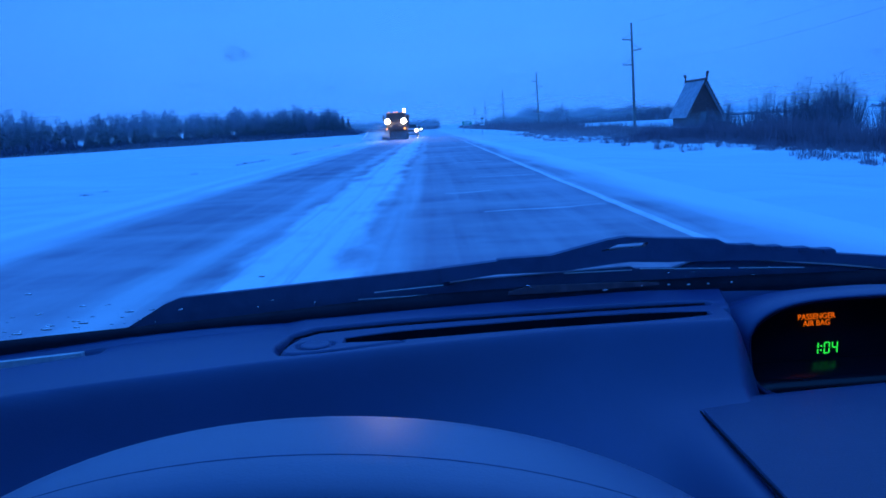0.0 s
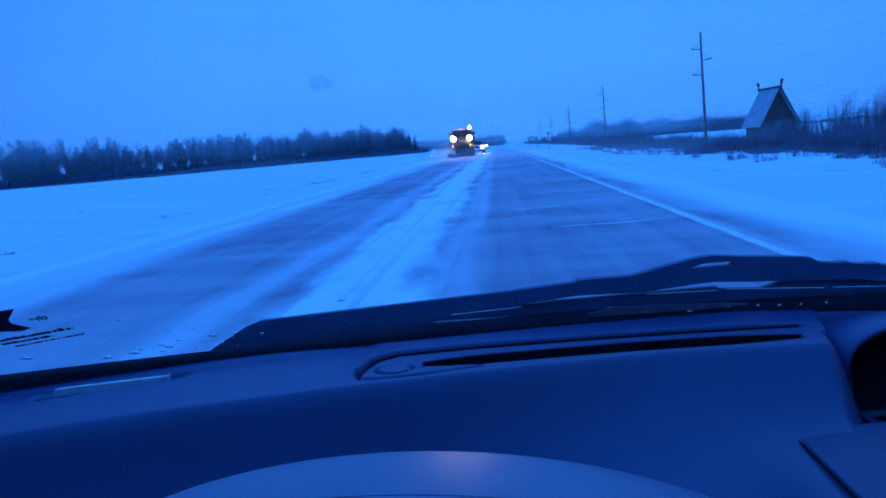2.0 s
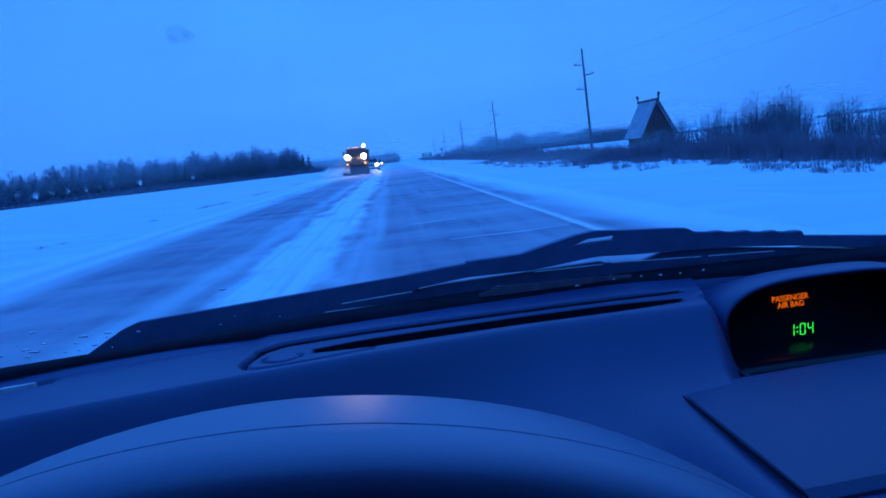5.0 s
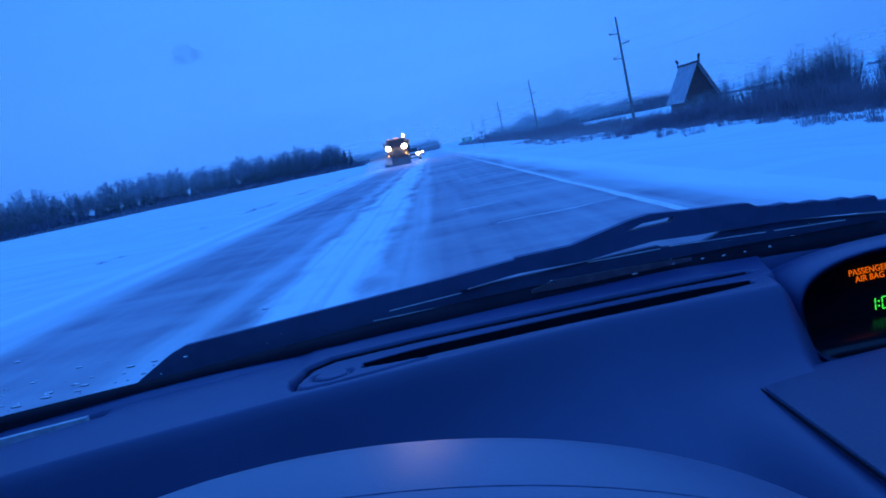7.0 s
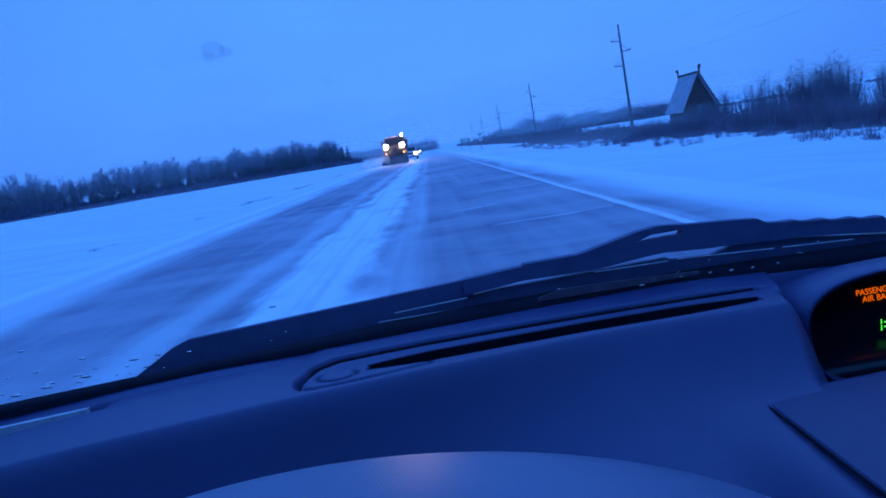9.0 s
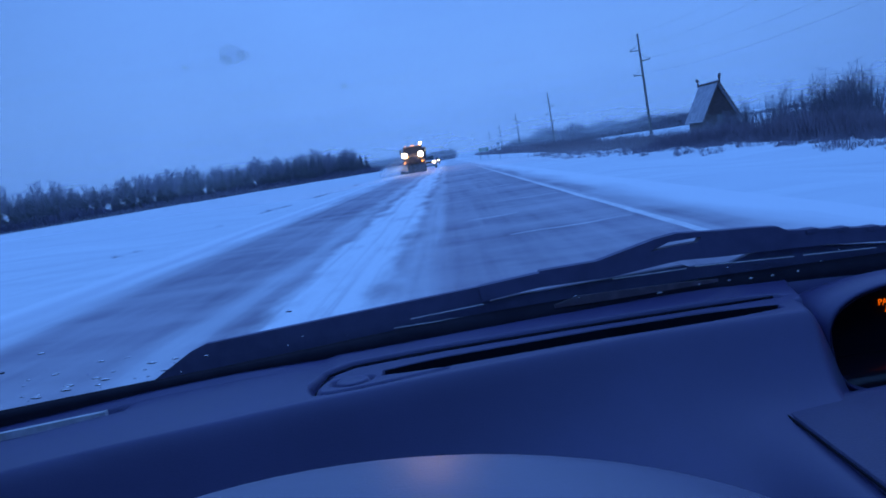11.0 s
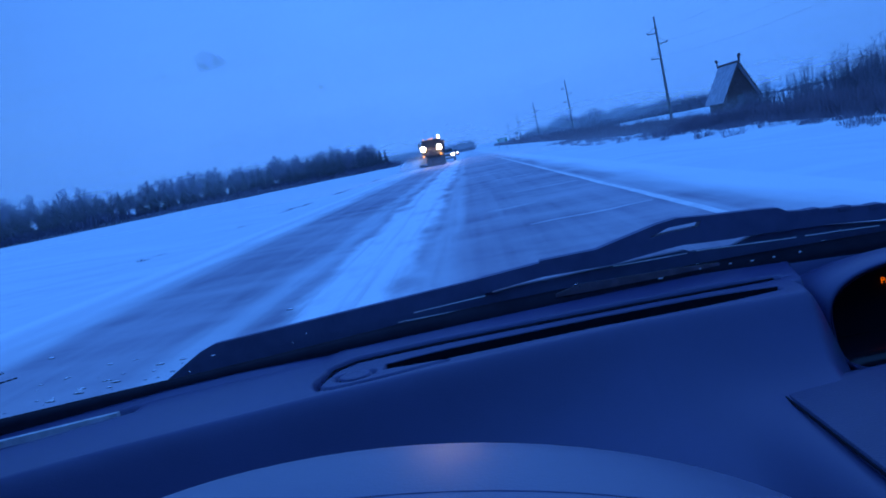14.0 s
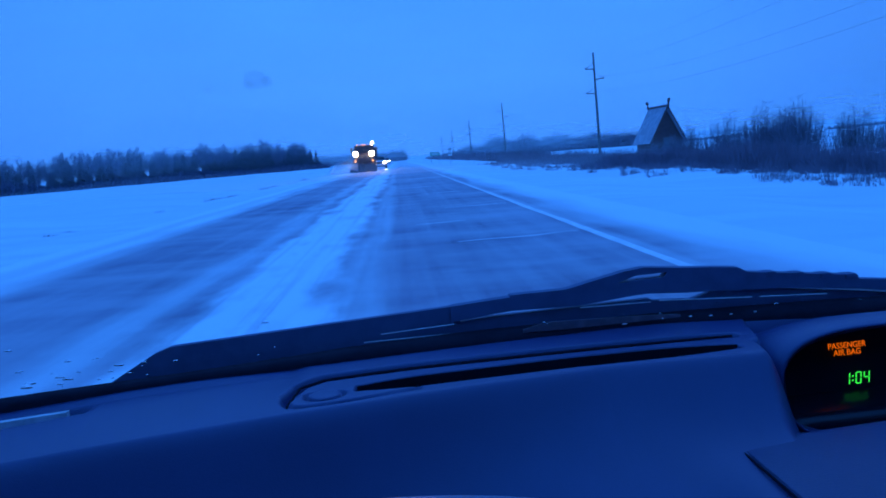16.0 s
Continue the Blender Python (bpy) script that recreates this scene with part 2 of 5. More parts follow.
def road_material():
    """Old asphalt, dried salt, wheel tracks rubbed dark, and thin snow that the wind drives across in wisps."""
    m = bpy.data.materials.new("snowy_asphalt")
    m.use_nodes = True
    n, l = m.node_tree.nodes, m.node_tree.links
    b = n["Principled BSDF"]
    b.inputs["Roughness"].default_value, b.inputs["Specular IOR Level"].default_value = 0.75, 0.25
    co = n.new("ShaderNodeTexCoord")

    def streak(sx, sy, rot, k, detail, lo, hi):
        mp, t, r = n.new("ShaderNodeMapping"), n.new("ShaderNodeTexNoise"), n.new("ShaderNodeMapRange")
        mp.inputs["Scale"].default_value, mp.inputs["Rotation"].default_value = (sx, sy, 1), (0, 0, radians(rot))
        t.inputs["Scale"].default_value, t.inputs["Detail"].default_value = k, detail
        t.inputs["Roughness"].default_value = 0.6
        r.inputs["From Min"].default_value, r.inputs["From Max"].default_value = lo, hi
        l.new(co.outputs["Object"], mp.inputs["Vector"])
        l.new(mp.outputs[0], t.inputs["Vector"])
        l.new(t.outputs["Fac"], r.inputs["Value"])
        return r.outputs["Result"]

    def mix(kind, fac, a, c):
        mx = n.new("ShaderNodeMixRGB")
        mx.blend_type = kind
        for s, v in zip(mx.inputs, (fac, a, c)):
            if isinstance(v, (int, float)):
                s.default_value = v
            elif isinstance(v, tuple):
                s.default_value = v
            else:
                l.new(v, s)
        return mx.outputs[0]

    def band(wobble, k_along, seed, mid, half, soft):
        """How far a place lies inside a lengthwise band whose edges wander: 1 inside, fading out over soft metres."""
        sp, mp, t = n.new("ShaderNodeSeparateXYZ"), n.new("ShaderNodeMapping"), n.new("ShaderNodeTexNoise")
        mp.inputs["Scale"].default_value, mp.inputs["Location"].default_value = (0.9, k_along, 1), (seed, seed, seed)
        t.inputs["Scale"].default_value, t.inputs["Detail"].default_value, t.inputs["Roughness"].default_value = 1.0, 5, 0.55
        l.new(co.outputs["Object"], sp.inputs[0])
        l.new(co.outputs["Object"], mp.inputs["Vector"])
        l.new(mp.outputs[0], t.inputs["Vector"])
        a, c, d, r = n.new("ShaderNodeMath"), n.new("ShaderNodeMath"), n.new("ShaderNodeMath"), n.new("ShaderNodeMapRange")
        a.operation, a.inputs[1].default_value = "MULTIPLY_ADD", wobble
        l.new(t.outputs["Fac"], a.inputs[0])
        l.new(sp.outputs["X"], a.inputs[2])
        c.operation, c.inputs[1].default_value = "SUBTRACT", mid + wobble * 0.5
        l.new(a.outputs[0], c.inputs[0])
        d.operation = "ABSOLUTE"
        l.new(c.outputs[0], d.inputs[0])
        r.interpolation_type = "SMOOTHSTEP"
        r.inputs["From Min"].default_value, r.inputs["From Max"].default_value = half + soft, half
        l.new(d.outputs[0], r.inputs["Value"])
        return r.outputs["Result"]

    across = streak(0.13, 0.62, -8, 1.0, 4, 0.42, 0.70)
    drift = streak(0.05, 0.30, -14, 1.0, 5, 0.40, 0.66)
    along = streak(3.0, 0.05, 1, 1.0, 6, 0.40, 0.64)
    patch = streak(0.9, 0.34, 0, 0.7, 7, 0.36, 0.64)
    grain = streak(1, 1, 0, 90, 2, 0.3, 0.7)
    clods = streak(1.6, 0.5, 4, 1.0, 6, 0.34, 0.48)
    ruts = streak(5.5, 0.06, -2, 1.0, 5, 0.34, 0.48)
    rows = streak(0.42, 0.85, 9, 1.0, 7, 0.50, 0.74)
    white = (0.82, 0.92, 0.94, 1)
    col = mix("MIX", patch, (0.20, 0.155, 0.215, 1), (0.34, 0.285, 0.35, 1))
    col = mix("MIX", mix("MULTIPLY", 1.0, across, (0.34, 0.34, 0.34, 1)), col, (0.62, 0.57, 0.62, 1))
    col = mix("MIX", mix("MULTIPLY", 1.0, drift, (0.45, 0.45, 0.45, 1)), col, (0.66, 0.62, 0.66, 1))
    col = mix("MIX", mix("MULTIPLY", 1.0, rows, (0.45, 0.45, 0.45, 1)), col, (0.60, 0.57, 0.62, 1))
    col = mix("MIX", mix("MULTIPLY", 1.0, along, (0.36, 0.36, 0.36, 1)), col, (0.58, 0.55, 0.6, 1))
    for wob, ka, seed, mid_x, half, soft, top in ((1.3, 0.35, 3.1, -1.35, 0.30, 0.40, 1.0), (1.0, 0.3, 7.7, -2.35, 0.06, 0.35, 0.45), (2.2, 0.10, 5.2, -6.5, 0.95, 1.1, 0.97), (0.3, 0.2, 9.4, 2.70, 0.03, 0.10, 0.25),
                                           (1.6, 0.16, 12.6, 4.6, 0.7, 1.0, 0.97), (1.5, 0.22, 17.3, 3.45, 0.2, 0.5, 0.42), (0.5, 0.2, 21.3, -4.75, 0.05, 0.3, 0.3), (0.6, 0.15, 15.9, -0.45, 0.05, 0.25, 0.35)):
        cover = mix("MULTIPLY", 1.0, band(wob, ka, seed, mid_x, half, soft), (top, top, top, 1))
        if -3 < mid_x < 0:
            cover = mix("MULTIPLY", 0.35, mix("MULTIPLY", 0.35, cover, clods), ruts)
        col = mix("MIX", cover, col, white)
    col = mix("MIX", mix("MULTIPLY", 1.0, band(0.9, 0.12, 25.1, -5.55, 0.06, 0.4), (0.25, 0.25, 0.25, 1)), col, (0.30, 0.27, 0.36, 1))
    # haze painted in: the road fades to white from 30 to 150 m
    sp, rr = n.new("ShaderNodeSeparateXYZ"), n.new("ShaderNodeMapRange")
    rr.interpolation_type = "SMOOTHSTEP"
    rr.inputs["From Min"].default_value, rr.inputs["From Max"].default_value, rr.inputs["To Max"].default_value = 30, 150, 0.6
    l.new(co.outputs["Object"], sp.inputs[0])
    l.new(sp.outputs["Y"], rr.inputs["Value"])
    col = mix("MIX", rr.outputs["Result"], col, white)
    col = mix("OVERLAY", 0.12, col, grain)
    l.new(col, b.inputs["Base Color"])
    u = n.new("ShaderNodeBump")
    u.inputs["Strength"].default_value, u.inputs["Distance"].default_value = 0.4, 0.01
    l.new(grain, u.inputs["Height"])
    l.new(u.outputs[0], b.inputs["Normal"])
    return m


M_ROAD = road_material()


def haze_spray_material(density):
    """Thin white for haze sheets and plough spray: in patches, thinning out upwards and at the very foot."""
    m = bpy.data.materials.new("haze_spray")
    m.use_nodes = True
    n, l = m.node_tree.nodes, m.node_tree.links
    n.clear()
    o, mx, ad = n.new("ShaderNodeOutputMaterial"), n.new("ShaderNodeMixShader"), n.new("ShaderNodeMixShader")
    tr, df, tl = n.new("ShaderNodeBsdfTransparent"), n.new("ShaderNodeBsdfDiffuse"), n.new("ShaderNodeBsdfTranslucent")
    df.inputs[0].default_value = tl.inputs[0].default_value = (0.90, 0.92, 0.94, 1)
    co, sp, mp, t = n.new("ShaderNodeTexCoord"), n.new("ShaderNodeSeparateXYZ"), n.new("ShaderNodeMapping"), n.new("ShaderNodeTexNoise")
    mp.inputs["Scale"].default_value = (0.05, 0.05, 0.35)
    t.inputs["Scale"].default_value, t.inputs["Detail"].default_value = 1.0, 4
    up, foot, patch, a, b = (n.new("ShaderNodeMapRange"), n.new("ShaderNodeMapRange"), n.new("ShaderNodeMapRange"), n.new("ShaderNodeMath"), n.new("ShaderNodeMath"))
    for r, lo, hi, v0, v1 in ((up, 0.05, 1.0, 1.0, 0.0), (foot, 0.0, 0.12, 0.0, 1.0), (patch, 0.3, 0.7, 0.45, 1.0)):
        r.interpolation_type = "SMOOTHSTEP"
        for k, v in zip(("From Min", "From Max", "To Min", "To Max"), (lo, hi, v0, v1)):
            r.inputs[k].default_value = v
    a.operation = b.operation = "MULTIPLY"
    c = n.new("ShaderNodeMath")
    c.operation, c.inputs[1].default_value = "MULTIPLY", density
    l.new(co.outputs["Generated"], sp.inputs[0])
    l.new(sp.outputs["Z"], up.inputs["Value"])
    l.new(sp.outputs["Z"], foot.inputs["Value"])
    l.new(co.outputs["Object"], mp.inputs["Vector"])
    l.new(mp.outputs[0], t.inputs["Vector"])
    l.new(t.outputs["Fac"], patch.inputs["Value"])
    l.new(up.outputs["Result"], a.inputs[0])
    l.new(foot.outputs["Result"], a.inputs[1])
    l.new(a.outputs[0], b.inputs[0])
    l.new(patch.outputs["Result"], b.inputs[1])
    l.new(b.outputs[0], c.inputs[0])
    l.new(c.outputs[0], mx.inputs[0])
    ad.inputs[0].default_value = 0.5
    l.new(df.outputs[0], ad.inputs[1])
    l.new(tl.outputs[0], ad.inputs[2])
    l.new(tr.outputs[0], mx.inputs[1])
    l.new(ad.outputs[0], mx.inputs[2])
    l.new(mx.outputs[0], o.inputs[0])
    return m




# ---------------------------------------------------------------- building helpers
def mesh_from(name, bm, mat, smooth=True):
    me = bpy.data.meshes.new(name)
    bm.normal_update()
    bm.to_mesh(me)
    bm.free()
    if mat:
        me.materials.append(mat)
    if smooth:
        me.polygons.foreach_set("use_smooth", [True] * len(me.polygons))
    return me


def part(name, bm, mat, parent=None, label="", smooth=False):
    ob = new(name, mesh_from(name, bm, mat, smooth))
    if parent:
        ob.parent = parent
    return tagged(ob, label)


def thing(name, label, category, group="", kind="", at=None):
    ob = tagged(new(name), label, category, group, kind)
    ob.empty_display_size = 0.1
    if at is not None:
        ob.matrix_basis = at
    return ob


def box(bm, x0, x1, y0, y1, z0, z1, bevel=0.0):
    v = [bm.verts.new(p) for p in ((x0, y0, z0), (x1, y0, z0), (x1, y1, z0), (x0, y1, z0), (x0, y0, z1), (x1, y0, z1), (x1, y1, z1), (x0, y1, z1))]
    f = [bm.faces.new([v[i] for i in q]) for q in ((3, 2, 1, 0), (4, 5, 6, 7), (0, 1, 5, 4), (1, 2, 6, 5), (2, 3, 7, 6), (3, 0, 4, 7))]
    if bevel:
        bmesh.ops.bevel(bm, geom=list({e for q in f for e in q.edges}), offset=bevel, segments=2, affect="EDGES", profile=0.5)
    return bm


def boxes(*args, bevel=0.0):
    bm = bmesh.new()
    for a in args:
        box(bm, *a, bevel=bevel)
    return bm


def tube(bm, points, radii, sides=6, flat=1.0, cap=True):
    """A round bar along points; radii one a point; flat squeezes it in y."""
    pts = [Vector(p) for p in points]
    rings = []
    for i, p in enumerate(pts):
        d = (pts[min(i + 1, len(pts) - 1)] - pts[max(i - 1, 0)]).normalized()
        a = d.cross(Vector((0, 0, 1)) if abs(d.z) < 0.9 else Vector((0, 1, 0))).normalized()
        c = d.cross(a)
        r = radii[i] if isinstance(radii, (list, tuple)) else radii
        rings.append([bm.verts.new(p + r * (flat * a * math.cos(2 * math.pi * k / sides) + c * math.sin(2 * math.pi * k / sides))) for k in range(sides)])
    for r0, r1 in zip(rings, rings[1:]):
        for k in range(sides):
            bm.faces.new((r0[k], r0[(k + 1) % sides], r1[(k + 1) % sides], r1[k]))
    if cap:
        bm.faces.new(rings[0][::-1])
        bm.faces.new(rings[-1])
    return bm


def prism(bm, outline, y0, y1):
    """An outline in x and z, drawn out from y0 to y1."""
    a = [bm.verts.new((x, y0, z)) for x, z in outline]
    c = [bm.verts.new((x, y1, z)) for x, z in outline]
    bm.faces.new(a)
    bm.faces.new(c[::-1])
    for k in range(len(a)):
        bm.faces.new((a[k], c[k], c[(k + 1) % len(a)], a[(k + 1) % len(a)]))
    bmesh.ops.recalc_face_normals(bm, faces=bm.faces)
    return bm


def prism_x(bm, outline, x0, x1):
    """An outline in y and z, drawn out from x0 to x1."""
    a = [bm.verts.new((x0, y, z)) for y, z in outline]
    c = [bm.verts.new((x1, y, z)) for y, z in outline]
    bm.faces.new(a)
    bm.faces.new(c[::-1])
    for k in range(len(a)):
        bm.faces.new((a[k], c[k], c[(k + 1) % len(a)], a[(k + 1) % len(a)]))
    bmesh.ops.recalc_face_normals(bm, faces=bm.faces)
    return bm


def disc(bm, x, y, z, r, depth, sides=20, dome=0.0):
    """A round lamp or wheel part that faces the viewer (towards -y)."""
    c = bm.verts.new((x, y - depth - dome, z))
    rings = []
    for rr, yy in ((r * 0.7, y - depth - dome * 0.6), (r, y - depth), (r, y)):
        rings.append([bm.verts.new((x + rr * math.cos(2 * math.pi * k / sides), yy, z + rr * math.sin(2 * math.pi * k / sides))) for k in range(sides)])
    for k in range(sides):
        bm.faces.new((c, rings[0][k], rings[0][(k + 1) % sides]))
        for a, d in zip(rings, rings[1:]):
            bm.faces.new((a[k], d[k], d[(k + 1) % sides], a[(k + 1) % sides]))
    bm.faces.new(rings[-1][::-1])
    bmesh.ops.recalc_face_normals(bm, faces=bm.faces)
    return bm


def grid_mesh(name, xs, ys, zf, mat, smooth=True):
    X, Y = np.meshgrid(xs, ys)
    Z = zf(X, Y)
    nx, ny = len(xs), len(ys)
    co = np.stack([X, Y, Z], -1).reshape(-1, 3)
    i = np.arange(nx * ny).reshape(ny, nx)
    quads = np.stack([i[:-1, :-1], i[:-1, 1:], i[1:, 1:], i[1:, :-1]], -1).reshape(-1, 4)
    me = bpy.data.meshes.new(name)
    me.from_pydata(co.tolist(), [], quads.tolist())
    me.materials.append(mat)
    if smooth:
        me.polygons.foreach_set("use_smooth", [True] * len(me.polygons))
    return me


def smooth01(a):
    a = np.clip(a, 0, 1)
    return a * a * (3 - 2 * a)


# ---------------------------------------------------------------- ground, road and verge
ROAD_L, ROAD_R = -6.6, 4.6


def ground_height(X, Y):
    z = np.full(X.shape, -0.03)
    right = np.clip(X - ROAD_R, 0, None)
    z -= 0.45 * smooth01((right - 0.5) / 6.0) - 0.12 * smooth01((right - 8) / 8)
    left = np.clip(ROAD_L - X, 0, None)
    z -= 0.25 * smooth01((left - 1.0) / 3.0) * (1 - smooth01((left - 6) / 8))
    z -= 0.6 * smooth01((left - 20) / 80)
    off = smooth01((right + left - 0.4) / 2.0)
    z += off * (0.05 * np.sin(X * 0.9 + 1.3 * np.sin(Y * 0.21)) * np.sin(Y * 0.37) + 0.08 * np.sin(X * 0.23 + 2) * np.sin(Y * 0.11 + X * 0.05))
    z -= 0.07 * np.exp(-((X + 8.3 + 0.35 * np.sin(Y * 0.05)) / 0.7) ** 2) + 0.05 * np.exp(-((X + 10.6) / 0.9) ** 2)
    z += 9.0 * smooth01((X - 120) / 500) * smooth01((Y - 60) / 300)
    z += 5.0 * smooth01((-X - 250) / 700)
    z += 7.0 * smooth01((Y - 500) / 1500)
    return z


def stretched(lo, hi, near, step, grow):
    """Values from lo to hi, closely spaced inside near and wider and wider outside."""
    v = list(np.arange(near[0], near[1], step))
    s, a = step, v[-1]
    while a < hi:
        s *= grow
        a += s
        v.append(min(a, hi))
    s, a = step, v[0]
    while a > lo:
        s *= grow
        a -= s
        v.insert(0, max(a, lo))
    return np.array(v)


gx = stretched(-2600, 2600, (-16, 24), 0.4, 1.12)
gy = stretched(-300, 3800, (0, 130), 0.8, 1.06)
ground = new("ground", grid_mesh("ground", gx, gy, ground_height, M_SNOW))
tagged(ground, "wind-packed snow field with low drifts beside the road", "snow field", kind="structure")

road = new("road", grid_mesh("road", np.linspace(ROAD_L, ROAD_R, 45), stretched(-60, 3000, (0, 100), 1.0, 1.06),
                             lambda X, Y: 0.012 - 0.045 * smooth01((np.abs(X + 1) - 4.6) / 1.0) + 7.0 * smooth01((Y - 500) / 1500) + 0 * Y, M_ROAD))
tagged(road, "two-lane asphalt highway streaked with wind-driven snow", "road", kind="structure")


def ribbon(name, x_mid, half, y0, y1, step, ragged, seed, z, mat, label, gaps=0.0):
    """A thin layer that lies along the road, with ragged edges."""
    rnd = random.Random(seed)
    bm = bmesh.new()
    y, prev, ph = y0, None, rnd.random() * 9
    while y < y1:
        w = ragged * (noise.noise((y * 0.35, seed, 0)) + 0.6 * noise.noise((y * 1.4, seed, 3)))
        u = ragged * (noise.noise((y * 0.3, seed, 7)) + 0.6 * noise.noise((y * 1.7, seed, 9)))
        rise = 7.0 * float(smooth01(np.array((y - 500) / 1500)))
        lo, hi = x_mid - half + w, x_mid + half + u
        gone = gaps and noise.noise((y * 0.22, seed, 13)) < gaps - 0.5
        row = None
        if not gone and hi - lo > 0.02:
            row = [bm.verts.new((lo, y, z - 0.006 + rise)), bm.verts.new((lo + (hi - lo) * 0.3, y, z + 0.004 + rise)),
                   bm.verts.new((lo + (hi - lo) * 0.7, y, z + 0.004 + rise)), bm.verts.new((hi, y, z - 0.006 + rise))]
            if prev:
                for a in range(3):
                    bm.faces.new((prev[a], prev[a + 1], row[a + 1], row[a]))
        prev = row
        y += step * (1 + max(0, y - 60) * 0.02)
    ob = part(name, bm, mat, None, label, smooth=True)
    return tagged(ob, label, "snow" if "snow" in name else "road marking", kind="structure")


ribbon("edge_line", 2.61, 0.065, -40, 900, 0.5, 0.03, 7, 0.018, M_LINE, "worn white edge line with ragged, snow-blurred edges")


def crack(y, x0, x1, skew, seed):
    """A wandering crack across the lane, filled with snow."""
    bm = bmesh.new()
    prev = None
    for k in range(25):
        x = x0 + (x1 - x0) * k / 24
        yy = y + skew * (x - x0) + 0.10 * noise.noise((x * 1.7, seed, 0.5))
        half = 0.03 * (1.0 + 1.2 * noise.noise((x * 3.1, seed, 6.5))) * min(1, 6 * k / 24, 6 * (24 - k) / 24) + 0.006
        row = [bm.verts.new((x, yy - half, 0.014)), bm.verts.new((x, yy, 0.020)), bm.verts.new((x, yy + half, 0.014))]
        if prev:
            for a in range(2):
                bm.faces.new((prev[a], row[a], row[a + 1], prev[a + 1]))
        prev = row
    part("crack", bm, M_SNOWCLOD, road, "snow-filled crack across the lane", smooth=True)


for y, x0, x1, skew, seed in ((10.4, 0.7, 2.45, 0.10, 2), (13.6, 0.2, 1.1, 0.16, 5), (17.5, 0.9, 2.4, 0.05, 9), (25.0, 0.6, 2.0, 0.12, 14), (31.0, -0.2, 1.3, 0.10, 19), (44.0, 0.4, 2.4, 0.08, 23)):
    crack(y, x0, x1, skew, seed)

# ---------------------------------------------------------------- the car that the viewer sits in
car = thing("car", "family car on the highway with a grey vinyl dashboard", "car", at=pose(0, 0, 0))


def crest(X):
    """Where the top of the dashboard rolls over towards the driver."""
    return np.interp(X, (-0.80, -0.39, -0.235, -0.149, -0.04, 0.05, 0.13, 0.30), (0.46, 0.537, 0.573, 0.592, 0.611, 0.624, 0.634, 0.634))


def seg_dist(X, Y, ax, ay, bx, by):
    t = np.clip(((X - ax) * (bx - ax) + (Y - ay) * (by - ay)) / ((bx - ax) ** 2 + (by - ay) ** 2), 0, 1)
    return np.hypot(X - ax - t * (bx - ax), Y - ay - t * (by - ay))


def slot_mid(X):
    """The middle line and half width of the long air slot, which is pointed at its inner end."""
    t = np.clip((X + 0.083) / 0.348, 0, 1)
    return 0.649 + 0.014 * np.clip(t / 0.55, 0, 1) ** 0.8, 0.0155 * np.clip(t / 0.16, 0.12, 1) ** 0.33 - 0.0105 * np.clip((t - 0.78) / 0.22, 0, 1) ** 1.5


def slot_dist(X, Y):
    y, half = slot_mid(X)
    return np.maximum(np.abs(Y - y) - half, np.maximum(-0.083 - X, X - 0.262))


def groove_dist(X, Y):
    """Distance to the line that rings the air slot."""
    line = [(-0.030, 0.632), (-0.071, 0.622), (-0.103, 0.6155), (-0.125, 0.6135), (-0.136, 0.616), (-0.1415, 0.627), (-0.1415, 0.645), (-0.134, 0.669), (-0.115, 0.686), (-0.075, 0.692), (-0.038, 0.696), (0.036, 0.699), (0.146, 0.701), (0.272, 0.699)]
    d = np.full(X.shape, 9.0)
    for a, b in zip(line, line[1:]):
        d = np.minimum(d, seg_dist(X, Y, *a, *b))
    return d


def pod_dist(X, Y):
    """Signed distance to the well in front of the display, whose inner wall leans with the slope."""
    left = 0.270 + 0.22 * np.clip(Y - 0.585, 0, 0.08) + 1.2 * np.clip(0.566 - Y, 0, 0.1)
    back = 0.675 + 0.070 * smooth01((X - 0.288) / 0.02)
    return np.maximum(np.maximum(left - X, X - 0.53), np.maximum(0.545 + 0.05 * (X - 0.3) - Y, Y - back))


